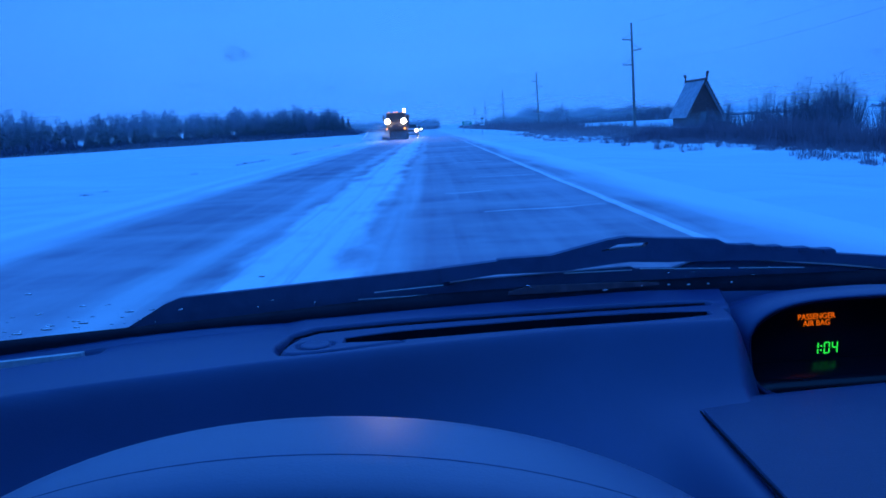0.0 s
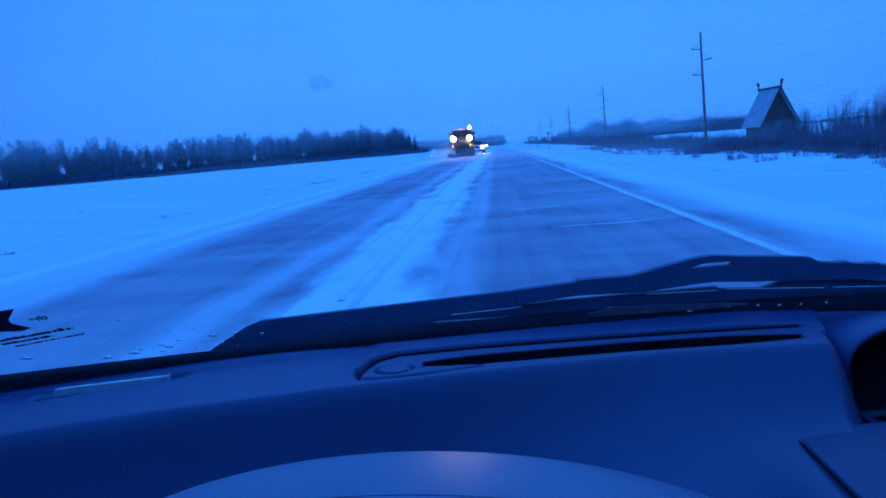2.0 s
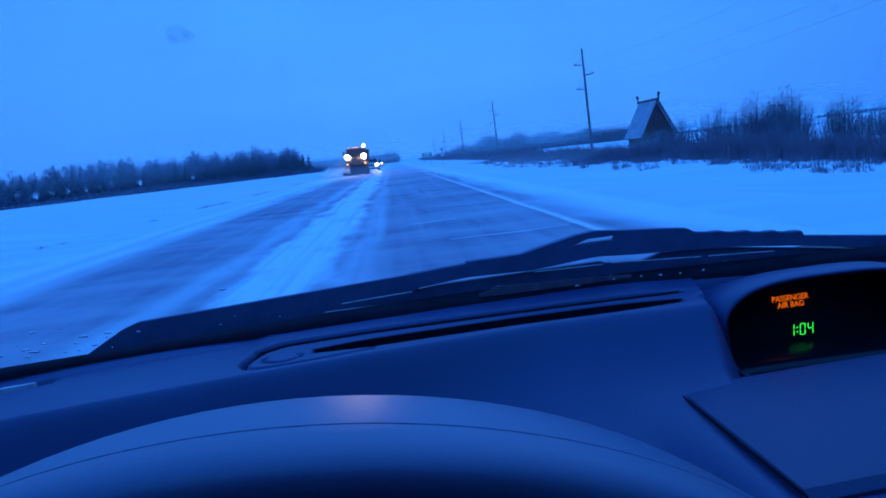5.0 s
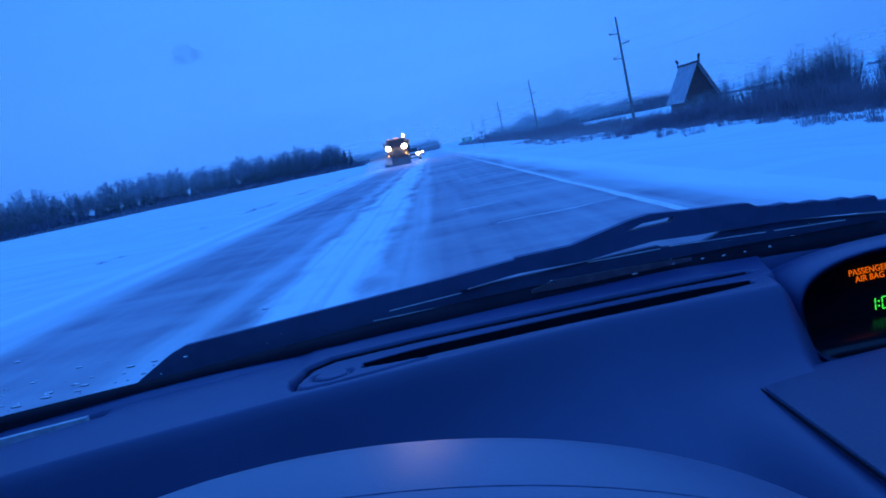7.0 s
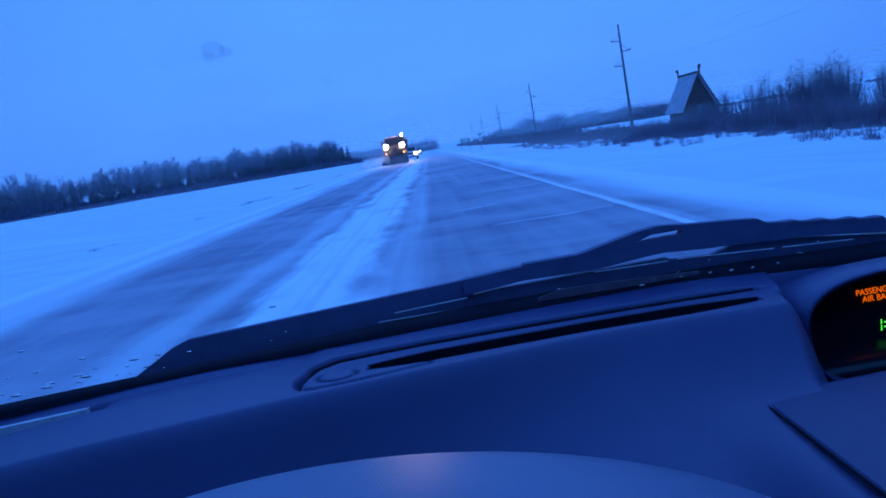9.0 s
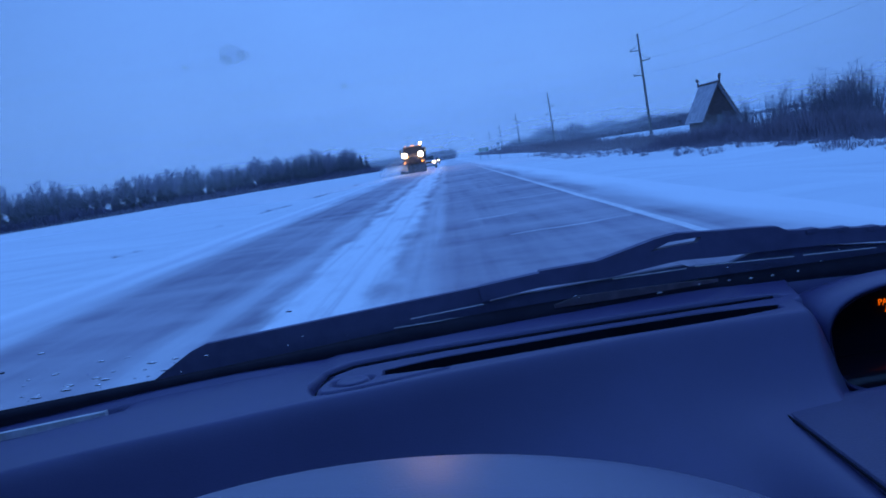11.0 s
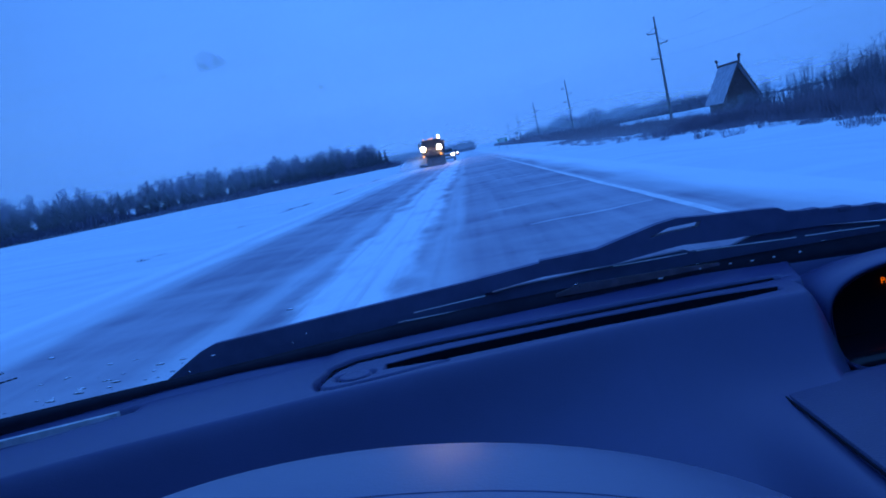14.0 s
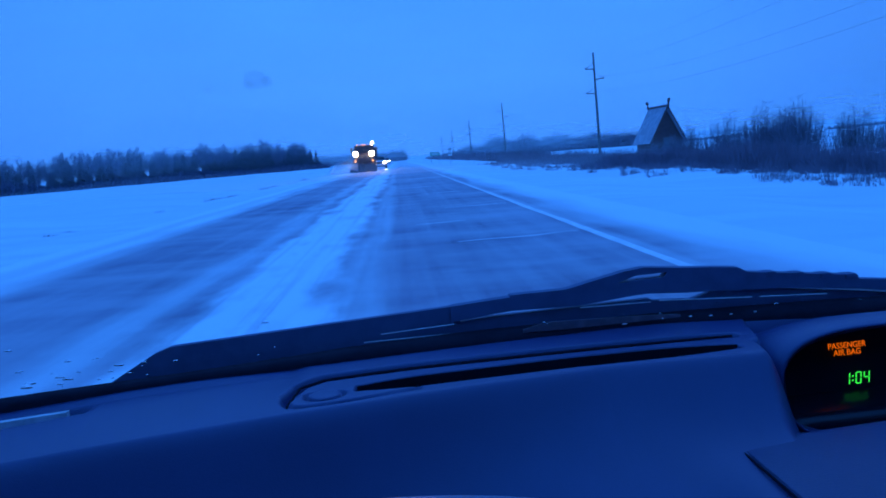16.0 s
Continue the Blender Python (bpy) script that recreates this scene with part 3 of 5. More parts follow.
def dash_height(X, Y):
    s = crest(X) + 0.007 - Y
    top = 1.0205 + 0.012 * np.clip(X, -0.5, 0.2) + 0.05 * np.clip(Y - 0.70, 0, 0.06) - 0.03 * np.clip(np.abs(X - 0.1) - 0.4, 0, 1)
    left = smooth01((0.18 - X) / 0.30)
    fall = np.sqrt(s * s + 0.010 ** 2) - 0.010
    z = top - np.where(s > 0, (0.26 + 0.19 * left) * fall + (0.050 + 0.045 * left) * (1 - np.exp(-fall / (0.038 + 0.012 * left))) + 0.9 * np.clip(s - 0.25, 0, 1) ** 1.2, 0)
    level = 0.9655 + 0.42 * np.clip(Y - 0.59, -0.2, 0.02) * (1 - 0.95 * smooth01((X - 0.14) / 0.075))
    flat = 0.5 * (z + level + np.sqrt((z - level) ** 2 + 0.010 ** 2)) - 0.001
    z = z + (flat - z) * smooth01((X - 0.04) / 0.13) * smooth01((0.63 - Y) / 0.03)
    z -= 0.05 * smooth01(0.5 - np.maximum(np.abs(Y - 0.672) - 0.018, np.abs(X - 0.73) - 0.17) / 0.004)
    z -= 0.05 * smooth01(0.5 - slot_dist(X, Y) / 0.0022)
    lower = smooth01((0.650 - Y) / 0.03)
    z -= (0.013 - 0.008 * lower) * smooth01(1.2 - groove_dist(X, Y) / (0.0065 - 0.0030 * lower)) * (1 - lower * (1 - smooth01((-0.028 - X) / 0.07)))
    rim = np.interp(X, (-0.142, -0.134, -0.115, -0.075, -0.038, 0.036, 0.146, 0.288), (0.645, 0.669, 0.686, 0.692, 0.696, 0.699, 0.701, 0.699)) + 0.002
    z += 0.0022 * smooth01((Y - rim) / 0.003 + 0.5) * smooth01((X + 0.150) / 0.02) * smooth01((0.310 - X) / 0.09)
    r = np.hypot(X + 0.110, (Y - 0.640) * 1.15)
    z -= 0.007 * smooth01(1.1 - np.abs(r - 0.0165) / 0.0024) * smooth01((0.652 - Y) / 0.010)
    z += 0.0008 * smooth01((0.016 - r) / 0.006)
    z += 0.0042 * smooth01((Y - base_y(X) + 0.020) / 0.016) * smooth01((-0.10 - X) / 0.15)
    along = Y - 0.654 - 0.26 * (X + 0.386)
    z -= 0.007 * smooth01(0.5 - np.maximum(np.abs(along) - 0.009, np.abs(X + 0.386) - 0.066) / 0.006)
    deep = smooth01(0.20 - pod_dist(X, Y) / 0.040)
    return z * (1 - deep) + np.minimum(z, 0.930) * deep


dx = np.unique(np.concatenate([np.linspace(-0.85, -0.5, 12), np.linspace(-0.5, -0.16, 70), np.linspace(-0.16, 0.34, 260), np.linspace(0.34, 0.52, 60), np.linspace(0.52, 1.0, 30)]))
dy = np.unique(np.concatenate([np.linspace(0.30, 0.56, 60), np.linspace(0.56, 0.73, 130), np.linspace(0.73, 0.86, 60)]))


def base_y(x):
    """The line of the windscreen's foot, which bows forward in the middle."""
    return 0.760 - 0.17 * (x - 0.27) ** 2


dash_me = grid_mesh("dashboard", dx, dy, lambda X, Y: 0 * X, M_DASH)
co = np.empty(len(dash_me.vertices) * 3)
dash_me.vertices.foreach_get("co", co)
co = co.reshape(-1, 3)
front = np.maximum(base_y(co[:, 0]), 0.645) + 0.004
co[:, 1] = np.where(co[:, 1] > 0.62, 0.62 + (co[:, 1] - 0.62) * (front - 0.62) / 0.24, co[:, 1])
co[:, 2] = dash_height(co[:, 0], co[:, 1])
dash_me.vertices.foreach_set("co", co.ravel())
dash = new("dashboard", dash_me)
dash.parent = car
tagged(dash, "grey grained vinyl dashboard top")
bm = boxes((-0.85, 1.0, 0.28, 0.305, 0.35, 0.87))
part("knee_panel", bm, M_DASH, car)

# a black tube in the groove round the air slot, put in as its shade
ring = [(-0.045, 0.6285), (-0.071, 0.622), (-0.103, 0.6155), (-0.125, 0.6135), (-0.136, 0.616), (-0.1415, 0.627), (-0.1415, 0.645), (-0.134, 0.669), (-0.115, 0.686), (-0.075, 0.692), (-0.038, 0.696), (0.036, 0.699), (0.146, 0.701), (0.272, 0.699)]
bm = bmesh.new()
tube(bm, [(x, y, (1.0140 if y < 0.66 else 1.0195) + 0.012 * x) for x, y in ring], [0.0004, 0.0005, 0.0005, 0.0006, 0.0007, 0.0008, 0.0009, 0.0011, 0.0014, 0.0017, 0.0018, 0.0018, 0.0017, 0.0010], 8)
part("ring_joint", bm, M_SEAL, dash, "dark tube that stands in for shade in the groove round the air slot", smooth=True)

# the air slot's grille
M_VOID = material("dull_black", (0.010, 0.011, 0.018), 0.95, alt=(0.016, 0.017, 0.026), scale=30, fine=0.4, spec=0.05)
for k in range(15):
    x = -0.03 + 0.0195 * k
    y, h = (float(v) for v in slot_mid(np.array(x)))
    part("fin", boxes((x - 0.001, x + 0.001, y - h, y + h, 1.0055, 1.0125)), M_VOID, dash)
bm = bmesh.new()
edge = [(x, *[float(v) for v in slot_mid(np.array(x))]) for x in np.linspace(-0.083, 0.262, 30)]
for k in range(29):
    (x0, y0, h0), (x1, y1, h1) = edge[k], edge[k + 1]
    for s in (-1, 1):
        top = 1.0205 if s > 0 else 1.0135
        v = [bm.verts.new(p) for p in ((x0, y0 + s * (h0 - 0.0035), 0.97), (x1, y1 + s * (h1 - 0.0035), 0.97), (x1, y1 + s * (h1 - 0.0028), top + 0.011 * x1), (x0, y0 + s * (h0 - 0.0028), top + 0.011 * x0))]
        bm.faces.new(v)
    v = [bm.verts.new(p) for p in ((x0, y0 - h0, 1.006), (x1, y1 - h1, 1.006), (x1, y1 + h1, 1.006), (x0, y0 + h0, 1.006))]
    bm.faces.new(v)
part("slot_liner", bm, M_VOID, dash, "dull black inside of the air slot")


def slanted(x0, x1, half, z0, z1):
    bm = bmesh.new()
    q = [(x, 0.654 + 0.26 * (x + 0.386) + o) for x, o in ((x0, -half), (x1, -half), (x1, half), (x0, half))]
    a, b = [bm.verts.new((*p, z0)) for p in q], [bm.verts.new((*p, z1)) for p in q]
    bm.faces.new(b)
    for k in range(4):
        bm.faces.new((a[k], a[(k + 1) % 4], b[(k + 1) % 4], b[k]))
    return bm


part("demister_slot", slanted(-0.452, -0.322, 0.007, 1.005, 1.0105), M_RUBBER, dash, "dark demister slot")
# near-white strip paints the light caught in the demister slit
part("demister_trim", slanted(-0.436, -0.336, 0.0032, 1.006, 1.0168), M_SLIT, dash, "bright strip that stands in for light caught in the demister slot")

# steering wheel
WHEEL_C, WHEEL_R, LEAN = Vector((-0.054, 0.375, 0.842)), 0.2565, -0.387
w_up, w_ahead = Vector((0, math.sin(LEAN), math.cos(LEAN))), Vector((0, math.cos(LEAN), -math.sin(LEAN)))


def wheel_point(a, r, ahead=0.0):
    return WHEEL_C + r * (math.cos(a) * Vector((1, 0, 0)) + math.sin(a) * w_up) + ahead * w_ahead


bm = bmesh.new()
rings = []
near = Vector((0, -1, 0))
# the rim's section at its top: how far ahead of and above its far edge; a broad, gently domed back and a rolled lip
SECTION = [(0.012, -0.014), (0.006, -0.005), (0.002, -0.0012), (-0.002, 0.0004), (-0.010, 0.0024), (-0.025, 0.0052), (-0.040, 0.0075), (-0.052, 0.0088), (-0.065, 0.0098),
           (-0.075, 0.0098), (-0.082, 0.0088), (-0.0868, 0.0064), (-0.0892, 0.0028), (-0.090, -0.002), (-0.088, -0.009), (-0.080, -0.015), (-0.06, -0.018), (-0.02, -0.020), (0.008, -0.020)]
for k in range(140):
    a = 2 * math.pi * k / 140
    out = wheel_point(a, 1.0) - WHEEL_C
    ring = []
    for ahead, above in SECTION:
        rise = above / math.cos(LEAN)
        ring.append(bm.verts.new(WHEEL_C + out * (0.2700 + rise) + near * (-0.002 - ahead + math.sin(LEAN) * rise)))
    rings.append(ring)
SIDES = len(SECTION)
for k in range(140):
    for j in range(SIDES):
        bm.faces.new((rings[k][j], rings[(k + 1) % 140][j], rings[(k + 1) % 140][(j + 1) % SIDES], rings[k][(j + 1) % SIDES]))
bmesh.ops.recalc_face_normals(bm, faces=bm.faces)
steering = part("steering_wheel", bm, M_HOOD, car, "broad grey vinyl steering wheel rim with a moulded seam", smooth=True)
bm = bmesh.new()
tube(bm, [WHEEL_C + (wheel_point(math.pi * k / 80, 1.0) - WHEEL_C) * 0.2796 + near * 0.0541 for k in range(81)], 0.0008, 6)
part("seam", bm, M_SEAM, steering, "faint moulding seam", smooth=True)
# black dish added behind the rim to draw the shade over the instruments
bm = bmesh.new()
rings = [[bm.verts.new(wheel_point(2 * math.pi * k / 64, r) + Vector((0, d, -0.7 * d))) for k in range(64)] for r, d in ((0.2540, -0.012), (0.250, 0.02), (0.20, 0.05), (0.10, 0.06), (0.01, 0.062))]
for a, c in zip(rings, rings[1:]):
    for k in range(64):
        bm.faces.new((a[k], a[(k + 1) % 64], c[(k + 1) % 64], c[k]))
part("instrument_binnacle", bm, M_VOID, car, "black dish standing in for the shaded instruments behind the wheel", smooth=True)
bm = bmesh.new()
tube(bm, [wheel_point(0, 0, 0.08), wheel_point(0, 0, 0.03)], [0.085, 0.06], 24)
for a in (math.radians(-18), math.radians(198), math.radians(270)):
    tube(bm, [wheel_point(a, 0.06, 0.02), wheel_point(a, WHEEL_R - 0.005, 0.0)], 0.016, 8)
part("hub", bm, M_VOID, steering, "black hub and spokes", smooth=True)
bm = bmesh.new()
tube(bm, [wheel_point(0, 0, 0.05), wheel_point(0, 0, 0.16)], [0.05, 0.055], 16)
part("steering_column", bm, M_VOID, car, "black steering column shroud", smooth=True)

# storage lid on the centre console, with an open joint round it
bm = bmesh.new()
xs = [0.2190, 0.2194, 0.2210, 0.264, 0.352, 0.44, 0.55, 0.66, 0.726]
zs = [0.930, 0.9660, 0.9680, 0.9695, 0.970, 0.970, 0.970, 0.968, 0.957]
rows = []
for y, d in ((0.377, -0.03), (0.379, -0.006), (0.386, -0.001), (0.443, 0.0), (0.509, 0.0), (0.5735, 0.0), (0.582, -0.002), (0.5845, -0.012), (0.586, -0.045)):
    rows.append([bm.verts.new((x, y + (0.10 * (x - 0.2255) if y > 0.55 else 0.05 * (x - 0.2255)), z + d)) for x, z in zip(xs, zs)])
for a, b in zip(rows, rows[1:]):
    for k in range(len(xs) - 1):
        bm.faces.new((a[k], a[k + 1], b[k + 1], b[k]))
lid = part("console_lid", bm, M_LID, car, "flat grey storage lid on the centre console", smooth=False)
bm = bmesh.new()
tube(bm, [(0.2182, y, 0.9668) for y in (0.377, 0.443, 0.509, 0.553, 0.588)], 0.0010, 6)
part("joint", bm, M_VOID, lid, "dark joint along the lid")
bm = boxes((0.19, 0.73, 0.33, 0.383, 0.60, 0.925), (0.213, 0.73, 0.383, 0.574, 0.86, 0.925), bevel=0.004)
part("console", bm, M_DASH, car, "grey centre console")

# display pod
def oval(a, cx, cz, rx, rz, n=3.0):
    c, s = math.cos(a), math.sin(a)
    return cx + rx * math.copysign(abs(c) ** (2 / n), c), cz + rz * math.copysign(abs(s) ** (2 / n), s)


bm = bmesh.new()
PODX, PODZ = 0.408, 0.9815
rings = []
for y, rx, rz, dz in ((0.735, 0.108, 0.0445, -0.003), (0.690, 0.108, 0.0455, -0.002), (0.660, 0.1095, 0.0475, -0.001), (0.656, 0.1115, 0.0490, 0.0), (0.659, 0.1145, 0.0507, 0.0), (0.675, 0.118, 0.0515, 0.0),
                      (0.70, 0.122, 0.0510, -0.001), (0.73, 0.128, 0.0465, -0.005), (0.76, 0.134, 0.0375, -0.012)):
    ring = []
    for k in range(72):
        x, z = oval(2 * math.pi * k / 72, PODX, PODZ + dz, rx, rz)
        ring.append(bm.verts.new((x, y + 0.25 * (z - PODZ - 0.02) + 0.05 * (x - PODX), z)))
    rings.append(ring)
for a, b in zip(rings, rings[1:]):
    for k in range(72):
        bm.faces.new((a[k], a[(k + 1) % 72], b[(k + 1) % 72], b[k]))
bmesh.ops.recalc_face_normals(bm, faces=bm.faces)
shell = part("shell", bm, M_DASH, car, "grey vinyl housing of the clock display", smooth=True)
bm = bmesh.new()
rings = []
for y, r in ((0.706, 1.0), (0.704, 0.97), (0.703, 0.0)):
    ring = []
    for k in range(72):
        x, z = oval(2 * math.pi * k / 72, PODX, PODZ - 0.003, 0.1085 * r, 0.0460 * r)
        ring.append(bm.verts.new((x, y + 0.10 * (z - PODZ) + 0.05 * (x - PODX), z)))
        if r == 0.0:
            break
    rings.append(ring)
for k in range(72):
    bm.faces.new((rings[0][k], rings[0][(k + 1) % 72], rings[1][(k + 1) % 72], rings[1][k]))
    bm.faces.new((rings[1][k], rings[1][(k + 1) % 72], rings[2][0]))
bmesh.ops.recalc_face_normals(bm, faces=bm.faces)
part("lens", bm, M_LENS, shell, "glossy black display lens", smooth=True)
bm = bmesh.new()
inset = []
for y, r in ((0.6545, 1.012), (0.705, 0.955)):
    ring = []
    for k in range(72):
        x, z = oval(2 * math.pi * k / 72, PODX, PODZ - 0.002, 0.1115 * r, 0.0485 * r)
        ring.append(bm.verts.new((x, y + 0.25 * (z - PODZ - 0.02) * (1 if y < 0.7 else 0.4) + 0.05 * (x - PODX), z)))
    inset.append(ring)
for k in range(72):
    bm.faces.new((inset[0][k], inset[0][(k + 1) % 72], inset[1][(k + 1) % 72], inset[1][k]))
bmesh.ops.recalc_face_normals(bm, faces=bm.faces)
part("bezel", bm, M_BEZEL, shell, "glossy black inner bezel", smooth=True)


bm = bmesh.new()
rows = []
for y, z in ((0.7035, 0.9600), (0.700, 0.9580), (0.686, 0.9550), (0.672, 0.9515), (0.664, 0.9480), (0.661, 0.9430), (0.661, 0.9360)):
    half = 0.1085 * max(0.3, 1 - (abs(z - PODZ + 0.003) / 0.0470) ** 3) ** (1 / 3)
    rows.append([bm.verts.new((PODX + half * (k / 8 - 1), y + 0.05 * half * (k / 8 - 1), z)) for k in range(17)])
for a, b in zip(rows, rows[1:]):
    for k in range(16):
        bm.faces.new((a[k], a[k + 1], b[k + 1], b[k]))
bmesh.ops.recalc_face_normals(bm, faces=bm.faces)
part("shelf", bm, M_BEZEL, shell, "glossy black shelf under the clock", smooth=True)


def lettering(text, size, x, y, z, mat, name, label, parent, turn_z=2.9, squeeze=1.0):
    cu = bpy.data.curves.new(name, "FONT")
    cu.body, cu.size, cu.align_x, cu.align_y, cu.extrude, cu.space_line = text, size, "CENTER", "CENTER", 0.00015, 0.85
    cu.offset = 0.00003
    tmp = bpy.data.objects.new(name, cu)
    scene.collection.objects.link(tmp)
    bpy.context.view_layer.update()
    me = bpy.data.meshes.new_from_object(tmp.evaluated_get(bpy.context.evaluated_depsgraph_get()))
    bpy.data.objects.remove(tmp)
    me.materials.clear()
    me.materials.append(mat)
    ob = tagged(new(name, me), label)
    ob.parent = parent
    ob.matrix_basis = pose(x, y, z, 90 - 5.7, 0, turn_z) @ Matrix.Diagonal((squeeze, 1, 1, 1))
    return ob


lettering("PASSENGER\nAIR BAG", 0.0080, 0.386, 0.7002, 0.9995, M_AMBER, "warning_text", "lit amber letters PASSENGER AIR BAG", shell, squeeze=0.94)


def digit_bars(digits, x0, z0, w, h):
    """Seven-bar digits, slightly slanted."""
    segs = {"0": "abcdef", "1": "bc", "4": "bcfg"}
    bm = bmesh.new()
    x, t = x0, 0.0011
    for ch in digits:
        if ch == ":":
            for zz in (0.32, 0.68):
                box(bm, x - 0.0002, x + 1.25 * t, -0.0004, 0.0, z0 + zz * h - 0.7 * t, z0 + zz * h + 0.7 * t)
            x += 0.0034
            continue
        b = {"a": (x + t, x + w - t, z0 + h - t, z0 + h), "d": (x + t, x + w - t, z0, z0 + t), "g": (x + t, x + w - t, z0 + h / 2 - t / 2, z0 + h / 2 + t / 2),
             "f": (x, x + t, z0 + h / 2 + t / 2, z0 + h - t / 2), "e": (x, x + t, z0 + t / 2, z0 + h / 2 - t / 2),
             "b": (x + w - t, x + w, z0 + h / 2 + t / 2, z0 + h - t / 2), "c": (x + w - t, x + w, z0 + t / 2, z0 + h / 2 - t / 2)}
        for s in segs[ch]:
            q = b[s]
            box(bm, q[0], q[1], -0.0004, 0.0, q[2], q[3])
        x += w + 0.0022
    for v in bm.verts:
        v.co.x += 0.10 * (v.co.z - z0)
    return bm


clock = part("clock_digits", digit_bars("1:04", 0.0, 0.0, 0.0062, 0.0118), M_GREEN, shell, "lit green clock digits 1:04")
clock.matrix_basis = pose(0.3815, 0.6985, 0.9640, -5.7, 0, 2.9)

# windscreen, its black seal, the scuttle and the bonnet
WIPER_Y = 0.770
sx = np.linspace(-0.62, 0.95, 60)
bm = bmesh.new()
rings = []
for x in sx:
    y = base_y(x)
    slim = 1.0 - 0.42 * float(smooth01(np.array((0.02 - x) / 0.30)))
    rings.append([bm.verts.new((x, y + dy_ * slim, 1.0225 - 0.004 * abs(x - 0.1) + dz_ * slim)) for dy_, dz_ in ((-0.010, -0.016), (-0.011, 0.004), (-0.006, 0.0085), (0.006, 0.0135), (0.012, -0.006))])
for a, b in zip(rings, rings[1:]):
    for k in range(4):
        bm.faces.new((a[k], a[k + 1], b[k + 1], b[k]))
bmesh.ops.recalc_face_normals(bm, faces=bm.faces)
part("windscreen_seal", bm, M_SEAL, car, "black rubber seal at the windscreen's foot", smooth=True)
RAKE = math.tan(radians(33))
bm = bmesh.new()
rows = []
for j in range(12):
    v = j / 11 * 0.80
    rows.append([bm.verts.new((x * (1 - 0.10 * v), base_y(x) - v, 1.030 - 0.004 * abs(x - 0.1) + v * RAKE)) for x in sx])
for a, b in zip(rows, rows[1:]):
    for k in range(len(sx) - 1):
        bm.faces.new((a[k], a[k + 1], b[k + 1], b[k]))
screen = part("windscreen", bm, M_GLASS, car, "clear raked windscreen with a few water drops", smooth=True)
screen.visible_shadow = False


def on_screen(x, up):
    """A place on the outer face of the windscreen, a distance up along it from its foot."""
    v = up * math.cos(radians(33))
    return Vector((x, base_y(x) - v, 1.030 - 0.004 * abs(x - 0.1) + v * RAKE + 0.0008))


def leaning_disc(bm, c, rx, ry, dome, sides=10):
    u, w = Vector((1, 0, 0)), Vector((0, -math.cos(radians(33)), math.sin(radians(33))))
    nrm = Vector((0, math.sin(radians(33)), math.cos(radians(33))))
    top = bm.verts.new(c + dome * nrm)
    mid = [bm.verts.new(c + 0.7 * (rx * math.cos(2 * math.pi * k / sides) * u + ry * math.sin(2 * math.pi * k / sides) * w) + 0.7 * dome * nrm) for k in range(sides)]
    rim = [bm.verts.new(c + rx * math.cos(2 * math.pi * k / sides) * u + ry * math.sin(2 * math.pi * k / sides) * w) for k in range(sides)]
    for k in range(sides):
        bm.faces.new((top, mid[k], mid[(k + 1) % sides]))
        bm.faces.new((mid[k], rim[k], rim[(k + 1) % sides], mid[(k + 1) % sides]))
    bm.faces.new(rim[::-1])


bm = bmesh.new()
rnd = random.Random(5)
for k in range(34):
    x = -0.27 - 0.31 * rnd.random() ** 0.8
    up = 0.008 + 0.06 * rnd.random() ** 2.2
    s = 0.0006 + 0.0014 * rnd.random() ** 2
    leaning_disc(bm, on_screen(x, up), s * 1.6, s * 0.8, 0.0008)
for x, up, s in ((-0.154, 0.101, 0.0028), (-0.346, 0.107, 0.0028), (-0.3195, 0.068, 0.0028), (-0.289, 0.043, 0.0042), (-0.2688, 0.0425, 0.003), (-0.361, 0.058, 0.0025), (-0.3366, 0.025, 0.0048), (-0.3465, 0.015, 0.003), (-0.365, 0.027, 0.0045), (-0.399, 0.0135, 0.005), (-0.459, 0.037, 0.006), (-0.30, 0.03, 0.002), (-0.34, 0.032, 0.004), (-0.245, 0.035, 0.0022), (-0.372, 0.018, 0.005), (0.10, 0.02, 0.003), (0.34, 0.016, 0.003), (0.22, 0.014, 0.002)):
    leaning_disc(bm, on_screen(x, up), s * 1.1, s * 0.5, 0.0012, 12)
for k in range(9):
    x = -0.2 + 0.75 * rnd.random()
    leaning_disc(bm, on_screen(x, 0.006 + 0.035 * rnd.random()), 0.0011, 0.0008, 0.0007, 8)
tagged(part("water_drops", bm, M_WATER, None, "", smooth=True), "clear water drops along the foot of the windscreen", "water drops", kind="stuff")
for x, up, s in ((-0.0965, 0.415, 0.0058), (-0.1005, 0.4115, 0.0030), (-0.0915, 0.4135, 0.0032), (-0.12, 0.41, 0.0015), (-0.05, 0.38, 0.0017), (0.28, 0.39, 0.0028), (-0.28, 0.30, 0.002), (0.02, 0.43, 0.0015), (0.34, 0.33, 0.002)):
    bm = bmesh.new()
    leaning_disc(bm, on_screen(x, up), s, s * 1.2, 0.0001, 14)
    part("dirt_speck", bm, M_SMUDGE, screen, "faint dirt speck")

# a sticker on the glass with unreadable writing
def screen_quad(bm, x0, x1, u0, u1, slant=0.0):
    q = [on_screen(x0, u0), on_screen(x1, u0 + slant), on_screen(x1, u1 + slant), on_screen(x0, u1)]
    top = [bm.verts.new(p + Vector((0, -0.002, -0.001))) for p in q]
    low = [bm.verts.new(p + Vector((0, -0.0024, -0.0014))) for p in q]
    bm.faces.new(top)
    bm.faces.new(low[::-1])
    for k in range(4):
        bm.faces.new((top[k], low[k], low[(k + 1) % 4], top[(k + 1) % 4]))


